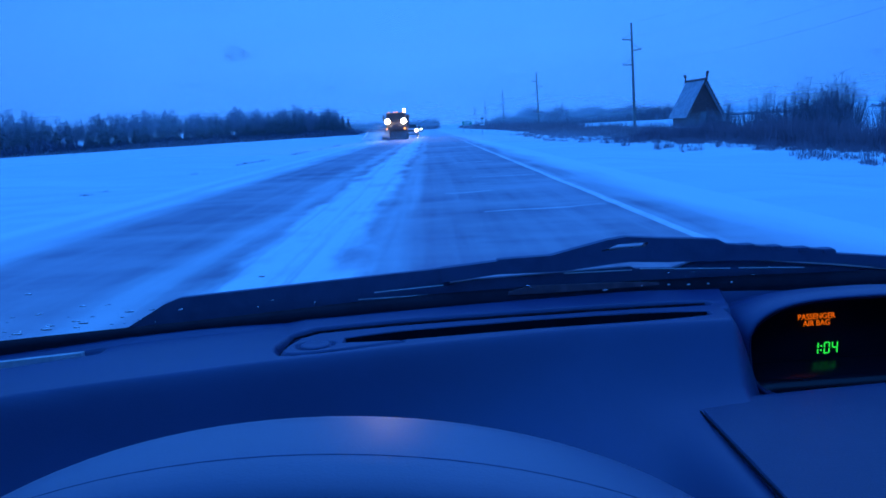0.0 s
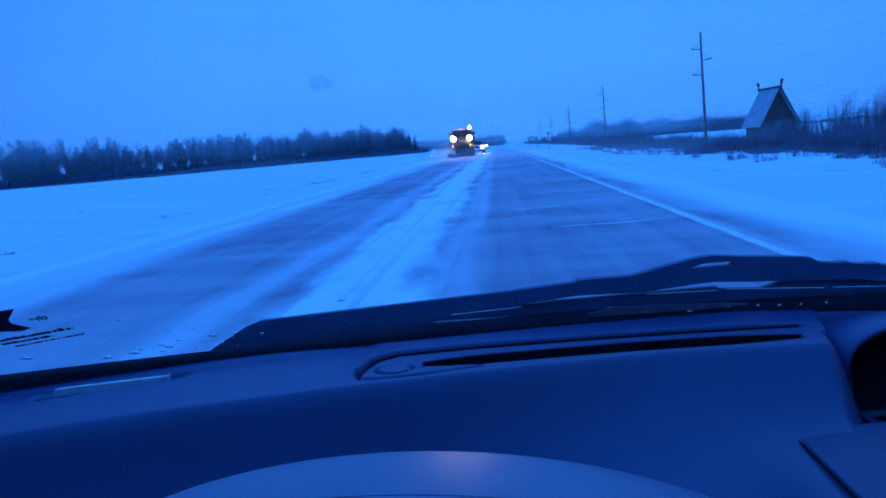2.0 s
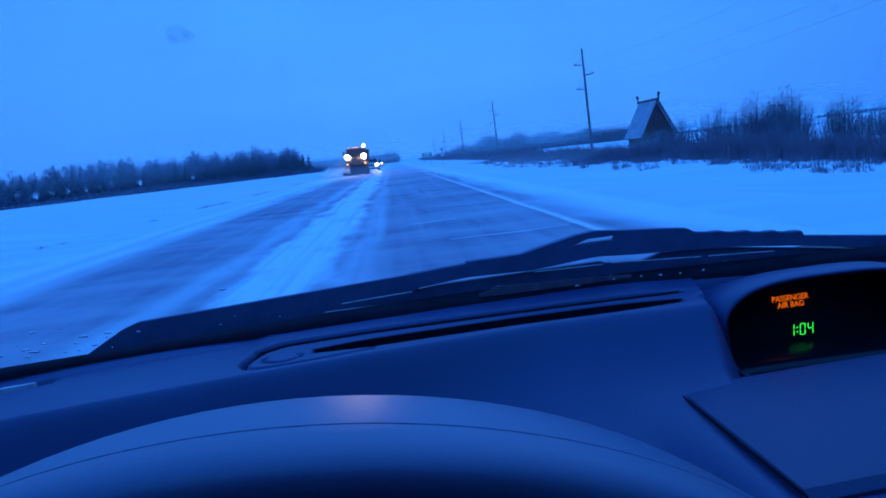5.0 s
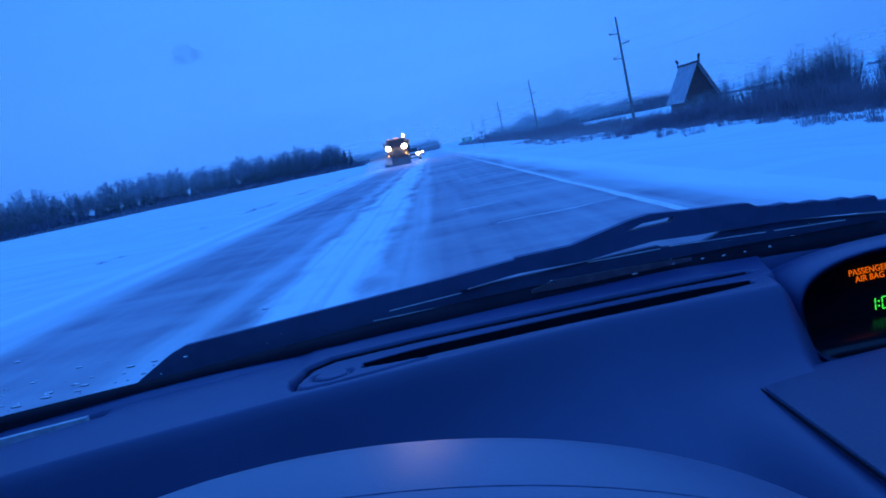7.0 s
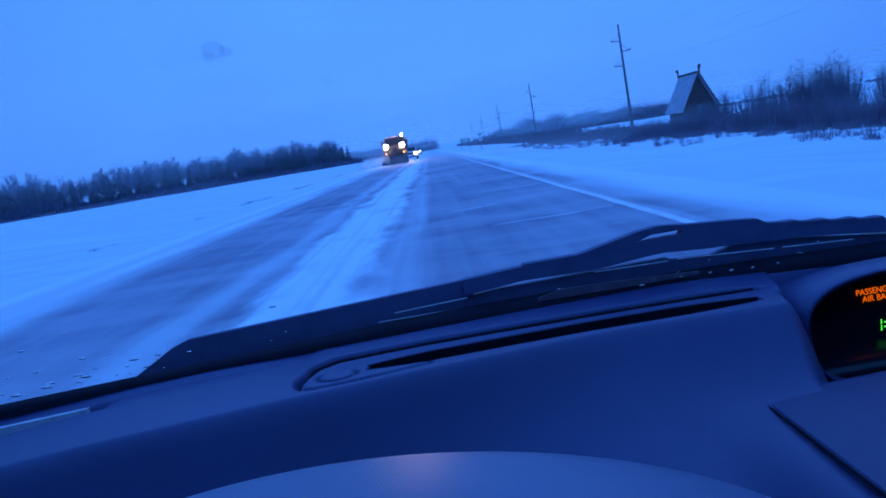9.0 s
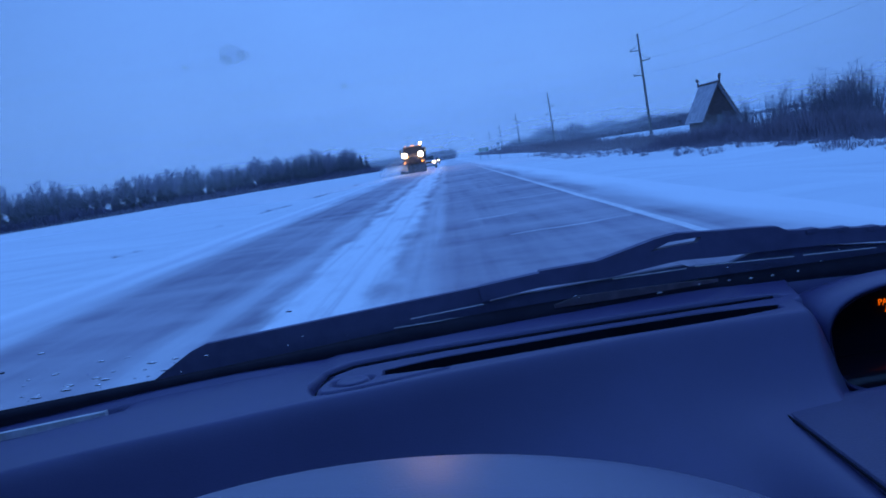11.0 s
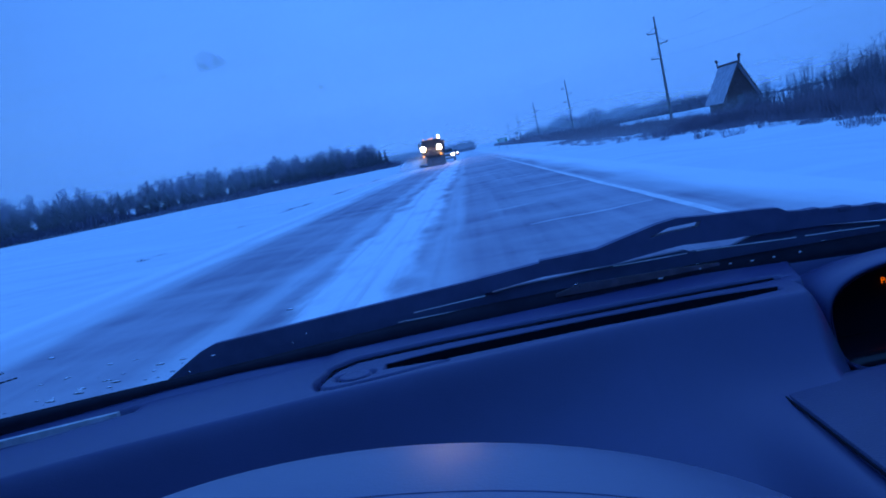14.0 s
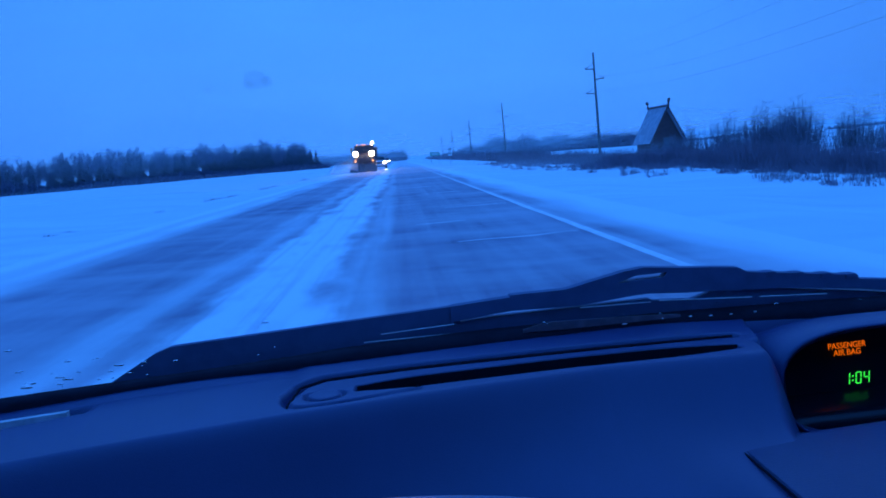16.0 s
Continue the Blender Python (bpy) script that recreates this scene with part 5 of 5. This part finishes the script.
pl = []
for k in range(3000):
    t = rnd.random()
    x, y = 26 + 70 * t + rnd.uniform(-3, 3), 420 - 130 * t + rnd.uniform(-12, 12)
    pl.append((x, y, rnd.uniform(0.55, 1.25) * (0.45 + 1.1 * min(1, t * 3) * (1 - 0.6 * t)) * (1 + 0.35 * math.sin(t * 23) * math.sin(t * 61))))
for k in range(900):
    x = -70 + 75 * rnd.random()
    pl.append((x, 560 + rnd.uniform(-15, 15), rnd.uniform(1.0, 1.8)))
thicket("far_woods", [(x, y, 5.2 * s) for x, y, s in pl], "low leafless wood on the rise far along the road", "woods", M_TWIG, 10, 1.2, 0.14, 8)
pl = [(130 + 420 * rnd.random(), 330 + rnd.uniform(-6, 6), rnd.uniform(0.5, 1.2)) for k in range(1500)]
thicket("far_hedge", [(x, y, 1.7 * s) for x, y, s in pl if noise.noise((x * 0.03, 2.5, 0)) > -0.25], "dark hedge line far across the snow field", "hedge", M_TWIG, 9, 1.2, 0.2, 12)

# ---------------------------------------------------------------- power line
def power_pole(x, y):
    ob = thing("power_pole", "tall weathered power pole with three short side arms", "power pole", "power line poles", at=pose(x, y, at_ground(x, y), 0, -1.4, 0))
    bm = bmesh.new()
    tube(bm, [(0, 0, -0.5), (0, 0, 7), (0, 0, 14.0)], [0.21, 0.17, 0.12], 10)
    part("pole", bm, M_POLE, ob, smooth=True)
    for s, z in ((-1, 11.8), (1, 10.4), (-1, 8.5)):
        bm = bmesh.new()
        tube(bm, [(0, 0, z), (s * 0.6, 0, z + 0.03), (s * 1.25, 0, z + 0.06)], [0.075, 0.07, 0.06], 6)
        tube(bm, [(0, 0, z + 0.95), (s * 1.1, 0, z + 0.10)], 0.03, 5)
        arm = part("side_arm", bm, M_POLE, ob)
        bm = bmesh.new()
        tube(bm, [(s * 1.2, 0, z + 0.08), (s * 1.2, 0, z + 0.30)], [0.07, 0.05], 6)
        part("insulator", bm, M_WIRE, arm)
    return ob


pole_y = [12, 104, 196, 288, 380, 472]
power_pole(28, pole_y[0])
pole = [o for o in scene.collection.objects if o.name.startswith("power_pole")][0]
for y in pole_y[1:]:
    copy_thing(pole, pose(28, y, at_ground(28, y), 0, -1.4, 0))
for a, b in zip([-72] + pole_y, pole_y):
    for s, z in ((-1.2, 12.1), (1.2, 10.7), (-1.2, 8.8), (-0.33, 13.95)):
        cu = bpy.data.curves.new("power_cable", "CURVE")
        cu.dimensions, cu.bevel_depth, cu.bevel_resolution = "3D", 0.007, 1
        sp = cu.splines.new("POLY")
        sp.points.add(14)
        for k in range(15):
            t = k / 14
            sag = 1.9 * 4 * t * (1 - t)
            sp.points[k].co = (28 + s - 0.28, a + (b - a) * t, at_ground(28, a) * (1 - t) + at_ground(28, b) * t + z - sag, 1)
        cu.materials.append(M_WIRE)
        tagged(new("power_cable", cu), "thin sagging power cable between two poles", "cable", "power line cables")

# ---------------------------------------------------------------- small log house with a steep roof
def log_house(x, y, turn):
    g = at_ground(x, y)
    ob = thing("log_house", "small dark log house with a steep frosted gable roof", "house", at=pose(x, y, g, 0, 0, turn))
    w, ln, eave, apex = 1.9, 4.8, 1.7, 5.6
    for s in (-1, 1):
        for k in range(8):
            bm = bmesh.new()
            tube(bm, [(s * w, -0.2, 0.1 + 0.21 * k), (s * w, ln + 0.2, 0.1 + 0.21 * k)], 0.115, 8)
            part("log", bm, M_LOG, ob)
    for yy in (0.0, ln):
        k = 0
        while 0.1 + 0.21 * k < apex - 0.4:
            z = 0.1 + 0.21 * k
            half = w + 0.15 if z < eave else (w + 0.35) * (apex - z) / (apex - eave) - 0.15
            if half > 0.1:
                bm = bmesh.new()
                tube(bm, [(-half, yy, z), (half, yy, z)], 0.115, 8)
                part("log", bm, M_LOG, ob)
            k += 1
    for s in (-1, 1):
        bm = bmesh.new()
        o = [(s * 2.45, 1.15), (0, apex + 0.1), (0, apex - 0.06), (s * 2.3, 1.10)]
        prism(bm, o, -0.75, ln + 0.75)
        part("roof_slope", bm, M_ROOFSNOW, ob, "frosted shingle roof slope")
        bm = bmesh.new()
        tube(bm, [(s * 2.42, -0.78, 1.14), (0, -0.78, apex + 0.1)], 0.09, 6)
        part("barge_board", bm, M_LOG, ob)
    bm = bmesh.new()
    tube(bm, [(0, -0.95, apex + 0.18), (0, ln + 0.95, apex + 0.18)], 0.13, 8)
    part("ridge_log", bm, M_LOG, ob, "dark ridge log")
    for yy, d in ((-0.95, -1), (ln + 0.95, 1)):
        bm = bmesh.new()
        tube(bm, [(0, yy, apex), (0, yy + 0.05 * d, apex + 0.45), (0, yy + 0.1 * d, apex + 0.75), (0, yy + 0.3 * d, apex + 0.95), (0, yy + 0.5 * d, apex + 0.86)], [0.14, 0.12, 0.19, 0.17, 0.10], 8)
        part("ridge_ornament", bm, M_LOG, ob, "curved carved ridge end")
    bm = boxes((-0.45, 0.45, -0.16, -0.11, 0.0, 1.75), bevel=0.01)
    part("door", bm, M_TRUCKDARK, ob, "dark plank door")
    return ob


log_house(34.2, 95, 3)

# ---------------------------------------------------------------- road signs
sign = thing("route_sign", "pair of small white route plates on a post", "road sign", at=pose(7.4, 108, at_ground(7.4, 108)))
bm = bmesh.new()
tube(bm, [(0, 0, -0.3), (0, 0, 2.5)], 0.035, 6)
part("post", bm, M_POLE, sign)
for z in (1.35, 2.0):
    part("plate", boxes((-0.28, 0.28, -0.06, -0.04, z, z + 0.55), bevel=0.008), M_SIGNW, sign)
    part("writing_bar", boxes((-0.14, 0.14, -0.066, -0.062, z + 0.2, z + 0.36)), M_INK, sign)
sign = thing("direction_sign", "wide green direction sign on two posts", "road sign", at=pose(8.5, 176, at_ground(8.5, 176)))
for x in (-0.9, 0.9):
    bm = bmesh.new()
    tube(bm, [(x, 0, -0.3), (x, 0, 2.6)], 0.05, 6)
    part("post", bm, M_POLE, sign)
part("panel", boxes((-1.1, 1.1, -0.08, -0.05, 1.7, 2.55), bevel=0.01), M_SIGNG, sign)
for z, w in ((2.22, 0.8), (1.88, 0.65)):
    part("writing_bar", boxes((-w, w, -0.088, -0.084, z, z + 0.2)), M_SIGNW, sign)

# ---------------------------------------------------------------- sheets that stand in for snow haze in the air
def haze_sheet(y, half, height, seed, density):
    """A wavering see-through sheet across the road, added to stand in for haze."""
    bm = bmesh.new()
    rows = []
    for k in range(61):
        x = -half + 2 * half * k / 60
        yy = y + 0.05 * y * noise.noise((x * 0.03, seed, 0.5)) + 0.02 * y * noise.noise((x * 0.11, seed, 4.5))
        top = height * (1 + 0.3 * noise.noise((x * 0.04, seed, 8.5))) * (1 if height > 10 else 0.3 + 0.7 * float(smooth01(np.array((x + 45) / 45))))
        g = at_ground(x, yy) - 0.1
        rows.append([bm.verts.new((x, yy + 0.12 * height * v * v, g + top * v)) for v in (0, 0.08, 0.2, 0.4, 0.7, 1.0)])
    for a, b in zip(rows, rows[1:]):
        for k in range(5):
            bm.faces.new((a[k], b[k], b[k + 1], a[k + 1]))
    tagged(part("blowing_snow", bm, haze_spray_material(density), None, "", smooth=True), "see-through white sheet standing in for snow haze over fields and road", "blowing snow", kind="stuff")


haze_sheet(60, 66, 2.0, 3, 0.30)
haze_sheet(112, 125, 42.0, 11, 0.22)
haze_sheet(300, 320, 26.0, 23, 0.42)

# ---------------------------------------------------------------- vehicles
def wheel(parent, x, y, r, width):
    bm = bmesh.new()
    prof = [(-0.5, 0.62), (-0.5, 0.93), (-0.36, 1.0), (0.36, 1.0), (0.5, 0.93), (0.5, 0.62)]
    rings = [[bm.verts.new((x + u * width, y + v * r * math.cos(2 * math.pi * k / 28), r + v * r * math.sin(2 * math.pi * k / 28))) for k in range(28)] for u, v in prof]
    for a, b in zip(rings, rings[1:]):
        for k in range(28):
            bm.faces.new((a[k], a[(k + 1) % 28], b[(k + 1) % 28], b[k]))
    bmesh.ops.recalc_face_normals(bm, faces=bm.faces)
    w = part("wheel", bm, M_TYRE, parent, "snow-dusted black tyre", smooth=True)
    bm = bmesh.new()
    tube(bm, [(x - 0.38 * width, y, r), (x + 0.38 * width, y, r)], 0.63 * r, 24)
    tube(bm, [(x - 0.48 * width, y, r), (x + 0.48 * width, y, r)], 0.22 * r, 12)
    part("rim", bm, M_RIM, w)


def lamp_spot(name, x, y, z, energy):
    d = bpy.data.lights.new(name, "SPOT")
    d.energy, d.color, d.spot_size, d.spot_blend, d.shadow_soft_size = energy, (1.0, 0.72, 0.42), radians(56), 0.8, 0.12
    o = new(name, d)
    o.matrix_world = look((x, y - 0.25, z), (x - 0.2, y - 16, 0.0))


def plough_truck(x, y):
    t = thing("plough_truck", "dark orange plough truck with bright high headlamps", "truck", at=pose(x, y, 0.01))
    bm = bmesh.new()
    prism_x(bm, [(0.35, 1.15), (0.35, 1.95), (0.42, 2.05), (1.55, 2.12), (1.75, 2.2), (2.05, 3.05), (2.2, 3.12), (3.6, 3.12), (3.65, 3.05), (3.65, 1.15)], -1.12, 1.12)
    bmesh.ops.bevel(bm, geom=bm.edges[:], offset=0.06, segments=2, affect="EDGES")
    part("cab", bm, M_TRUCK, t, "dull orange cab", smooth=False)
    bm = bmesh.new()
    prism_x(bm, [(1.70, 2.24), (1.98, 3.0), (2.02, 2.99), (1.74, 2.23)], -0.98, 0.98)
    part("windscreen", bm, M_CARGLASS, t, "dark windscreen")
    for s in (-1, 1):
        part("side_window", boxes((s * 1.125 - 0.01, s * 1.125 + 0.01, 2.3, 3.3, 2.25, 2.95), bevel=0.004), M_CARGLASS, t)
        part("mirror", boxes((s * 1.42 - 0.11, s * 1.42 + 0.11, 1.95, 2.05, 2.25, 2.85), bevel=0.03), M_TRUCKDARK, t)
        bm = bmesh.new()
        tube(bm, [(s * 1.1, 2.0, 2.75), (s * 1.42, 2.0, 2.75)], 0.025, 6)
        part("mirror_arm", bm, M_TRUCKDARK, t)
        bm = bmesh.new()
        prism_x(bm, [(0.3, 0.75), (0.3, 1.3), (0.6, 1.45), (1.6, 1.45), (1.9, 1.1), (1.9, 0.75)], s * 1.14 - 0.16, s * 1.14 + 0.16)
        part("wing", bm, M_TRUCK, t)
        bm = bmesh.new()
        disc(bm, s * 0.92, 0.16, 2.10, 0.29, 0.12, 22, 0.03)
        part("headlamp", bm, M_HEAD, t, "bright warm headlamp")
        bm = bmesh.new()
        tube(bm, [(s * 0.92, 0.2, 1.9), (s * 0.92, 0.3, 1.5)], 0.03, 6)
        part("lamp_bracket", bm, M_TRUCKDARK, t)
        bm = bmesh.new()
        disc(bm, s * 1.0, 0.30, 1.28, 0.10, 0.05, 16, 0.02)
        part("turn_lamp", bm, M_MARK, t, "amber turn lamp")
    part("grille", boxes(*[(-0.7, 0.7, 0.30, 0.36, 1.20 + 0.1 * k, 1.26 + 0.1 * k) for k in range(7)]), M_TRUCKDARK, t)
    part("bumper", boxes((-1.2, 1.2, 0.05, 0.32, 0.62, 0.98), bevel=0.04), M_TRUCKDARK, t, "dark steel bumper")
    for k, xx in enumerate((-0.8, -0.2, 0.0, 0.2, 0.8)):
        bm = bmesh.new()
        box(bm, xx - 0.06, xx + 0.06, 2.05, 2.15, 3.12, 3.2, bevel=0.015)
        part("marker_lamp", bm, M_MARK, t, "small amber marker lamp")
    bm = bmesh.new()
    tube(bm, [(0.95, 2.3, 3.1), (0.95, 2.3, 3.35)], 0.05, 8)
    tube(bm, [(0.95, 2.3, 3.28), (0.95, 2.3, 3.46)], [0.14, 0.12], 12)
    part("beacon", bm, M_HEAD, t, "bright warning beacon")
    bm = bmesh.new()
    prism(bm, [(-1.6, 0.08), (-1.6, 0.5), (-1.45, 0.72), (1.3, 0.80), (1.42, 0.65), (1.42, 0.08)], -0.55, -0.38)
    part("plough_blade", bm, M_TRUCKDARK, t, "dark snow-caked plough blade")
    part("plough_frame", boxes((-0.5, -0.35, -0.4, 0.3, 0.35, 0.5), (0.35, 0.5, -0.4, 0.3, 0.35, 0.5), (-0.6, 0.6, -0.36, -0.26, 0.3, 0.9)), M_TRUCKDARK, t)
    bm = bmesh.new()
    prism_x(bm, [(3.9, 1.3), (3.9, 2.75), (4.0, 2.85), (8.2, 2.85), (8.4, 2.5), (8.4, 1.3)], -1.22, 1.22)
    body = part("dump_body", bm, M_TRUCKDARK, t, "dark steel dump body")
    for k in range(6):
        for s in (-1, 1):
            part("rib", boxes((s * 1.25 - 0.04, s * 1.25 + 0.04, 4.0 + 0.82 * k, 4.1 + 0.82 * k, 1.3, 2.8)), M_TRUCKDARK, body)
    part("chassis", boxes((-0.5, -0.35, 0.4, 8.2, 0.75, 1.1), (0.35, 0.5, 0.4, 8.2, 0.75, 1.1), (-0.9, 0.9, 3.7, 3.85, 0.8, 1.2)), M_TRUCKDARK, t)
    for s in (-1, 1):
        part("tail_lamp", boxes((s * 1.05 - 0.08, s * 1.05 + 0.08, 8.4, 8.44, 1.35, 1.5), bevel=0.01), M_TAIL, t, "red tail lamp")
        part("mud_flap", boxes((s * 0.85 - 0.3, s * 0.85 + 0.3, 8.2, 8.22, 0.3, 1.2)), M_RUBBER, t)
        for yy in (1.1, 5.9, 7.2):
            wheel(t, s * 1.0, yy, 0.52, 0.32)
    for s in (-1, 1):
        lamp_spot("headlamp_beam", x + s * 0.92, y, 2.12, 430)
    return t


def suv(x, y, label, beams=True):
    t = thing("suv", label, "car", at=pose(x, y, 0.01))
    bm = bmesh.new()
    prism_x(bm, [(0.12, 0.48), (0.05, 0.62), (0.08, 1.0), (0.25, 1.10), (1.35, 1.20), (1.45, 1.22), (4.95, 1.22), (5.02, 1.1), (5.02, 0.5), (4.8, 0.42), (0.4, 0.42)], -0.98, 0.98)
    bmesh.ops.bevel(bm, geom=[e for e in bm.edges], offset=0.05, segments=2, affect="EDGES")
    body = part("body", bm, M_SUV, t, "white snow-dusted body")
    bm = bmesh.new()
    lo = [bm.verts.new(p) for p in ((-0.95, 1.30, 1.2), (0.95, 1.30, 1.2), (0.95, 4.95, 1.2), (-0.95, 4.95, 1.2))]
    hi = [bm.verts.new(p) for p in ((-0.74, 2.05, 1.86), (0.74, 2.05, 1.86), (0.76, 4.7, 1.88), (-0.76, 4.7, 1.88))]
    bm.faces.new(hi)
    bm.faces.new(lo[::-1])
    for k in range(4):
        bm.faces.new((lo[k], lo[(k + 1) % 4], hi[(k + 1) % 4], hi[k]))
    bmesh.ops.bevel(bm, geom=bm.edges[:], offset=0.05, segments=2, affect="EDGES")
    part("cabin", bm, M_SUV, t, "white cabin and roof")
    bm = bmesh.new()
    q = [(-0.84, 1.36, 1.27), (0.84, 1.36, 1.27), (0.70, 1.95, 1.80), (-0.70, 1.95, 1.80)]
    v = [bm.verts.new((a, b - 0.02, c + 0.02)) for a, b, c in q] + [bm.verts.new((a, b + 0.03, c - 0.03)) for a, b, c in q]
    bm.faces.new(v[:4])
    bm.faces.new(v[4:][::-1])
    for k in range(4):
        bm.faces.new((v[k], v[k + 4], v[(k + 1) % 4 + 4], v[(k + 1) % 4]))
    part("windscreen", bm, M_CARGLASS, t, "dark windscreen")
    for s in (-1, 1):
        for y0, y1 in ((1.9, 2.75), (2.85, 3.75), (3.85, 4.6)):
            bm = bmesh.new()
            q = [(s * 0.945, y0 - (0.35 if y0 < 2 else 0), 1.27), (s * 0.945, y1, 1.27), (s * 0.80, y1, 1.74), (s * 0.80, y0 + 0.15, 1.74)]
            a = [bm.verts.new((p[0] + s * 0.012, p[1], p[2])) for p in q] + [bm.verts.new((p[0] - s * 0.03, p[1], p[2])) for p in q]
            bm.faces.new(a[:4])
            bm.faces.new(a[4:][::-1])
            for k in range(4):
                bm.faces.new((a[k], a[k + 4], a[(k + 1) % 4 + 4], a[(k + 1) % 4]))
            bmesh.ops.recalc_face_normals(bm, faces=bm.faces)
            part("side_window", bm, M_CARGLASS, t, "dark side window")
        part("mirror", boxes((s * 1.10 - 0.11, s * 1.10 + 0.11, 1.72, 1.86, 1.24, 1.42), bevel=0.03), M_BLACK, t, "black door mirror")
        bm = bmesh.new()
        tube(bm, [(s * 0.66, 2.4, 1.88), (s * 0.66, 2.5, 1.95), (s * 0.66, 4.4, 1.95), (s * 0.66, 4.5, 1.88)], 0.025, 6)
        part("roof_rail", bm, M_BLACK, t)
        lampb = part("headlamp", boxes((s * 0.74 - 0.21, s * 0.74 + 0.21, 0.02, 0.12, 0.81, 1.05), bevel=0.02), M_HEAD, t, "bright warm headlamp")
        part("turn_lamp", boxes((s * 0.74 - 0.19, s * 0.74 + 0.19, 0.02, 0.12, 0.74, 0.80), bevel=0.01), M_MARK, lampb, "amber turn lamp")
        bm = bmesh.new()
        disc(bm, s * 0.72, 0.03, 0.56, 0.07, 0.02, 14, 0.01)
        part("fog_lamp", bm, M_MARK, t, "small fog lamp")
        for yy in (0.95, 4.0):
            bm = bmesh.new()
            tube(bm, [(s * 0.88, yy, 0.39), (s * 0.985, yy, 0.39)], 0.46, 24)
            part("wheel_arch", bm, M_BLACK, t)
            wheel(t, s * 0.90, yy, 0.39, 0.26)
        part("tail_lamp", boxes((s * 0.9 - 0.06, s * 0.9 + 0.06, 5.0, 5.04, 0.9, 1.25), bevel=0.01), M_TAIL, t, "red tail lamp")
        for yy in (2.72, 3.72):
            part("door_joint", boxes((s * 0.982 - 0.003, s * 0.982 + 0.003, yy, yy + 0.012, 0.5, 1.2)), M_BLACK, body)
            part("door_handle", boxes((s * 0.99 - 0.012, s * 0.99 + 0.012, yy + 0.12, yy + 0.28, 1.05, 1.09), bevel=0.006), M_BLACK, body)
    part("grille", boxes(*[(-0.52, 0.52, 0.03, 0.08, 0.80 + 0.055 * k, 0.835 + 0.055 * k) for k in range(4)], (-0.55, 0.55, 0.06, 0.09, 0.78, 1.02)), M_BLACK, t, "black grille")
    part("bumper", boxes((-0.96, 0.96, -0.02, 0.2, 0.48, 0.70), bevel=0.05), M_SUV, t, "pale front bumper")
    part("number_plate", boxes((-0.16, 0.16, -0.04, -0.02, 0.54, 0.67), bevel=0.005), M_SIGNW, t, "plain number plate")
    part("skid_plate", boxes((-0.8, 0.8, 0.02, 0.3, 0.34, 0.48), bevel=0.03), M_BLACK, t)
    for s in (-1, 1) if beams else ():
        lamp_spot("headlamp_beam", x + s * 0.74, y, 0.93, 1000)
    return t


plough_truck(-3.9, 86)
bm = bmesh.new()
rows = []
for k in range(15):
    u = k / 14
    rows.append([bm.verts.new((-4.6 - 3.4 * u, 85.2 + 2.6 * u * u + 0.3 * math.sin(7 * v + 5 * u), 0.0 + (0.5 + 1.5 * math.sin(math.pi * min(1, 0.12 + 0.95 * u)) + 0.18 * noise.noise((k * 0.6, 1.5, 0.5))) * v)) for v in (0, 0.15, 0.35, 0.6, 0.8, 1.0)])
for a, b in zip(rows, rows[1:]):
    for k in range(5):
        bm.faces.new((a[k], b[k], b[k + 1], a[k + 1]))
tagged(part("snow_spray", bm, haze_spray_material(0.85), None, "", smooth=True), "white plume of snow thrown aside by the plough", "snow spray", kind="stuff")
suv(-2.75, 108, "white sport utility vehicle with lit headlamps")
suv(-3.4, 215, "distant pale car with lit headlamps on the highway", beams=False)
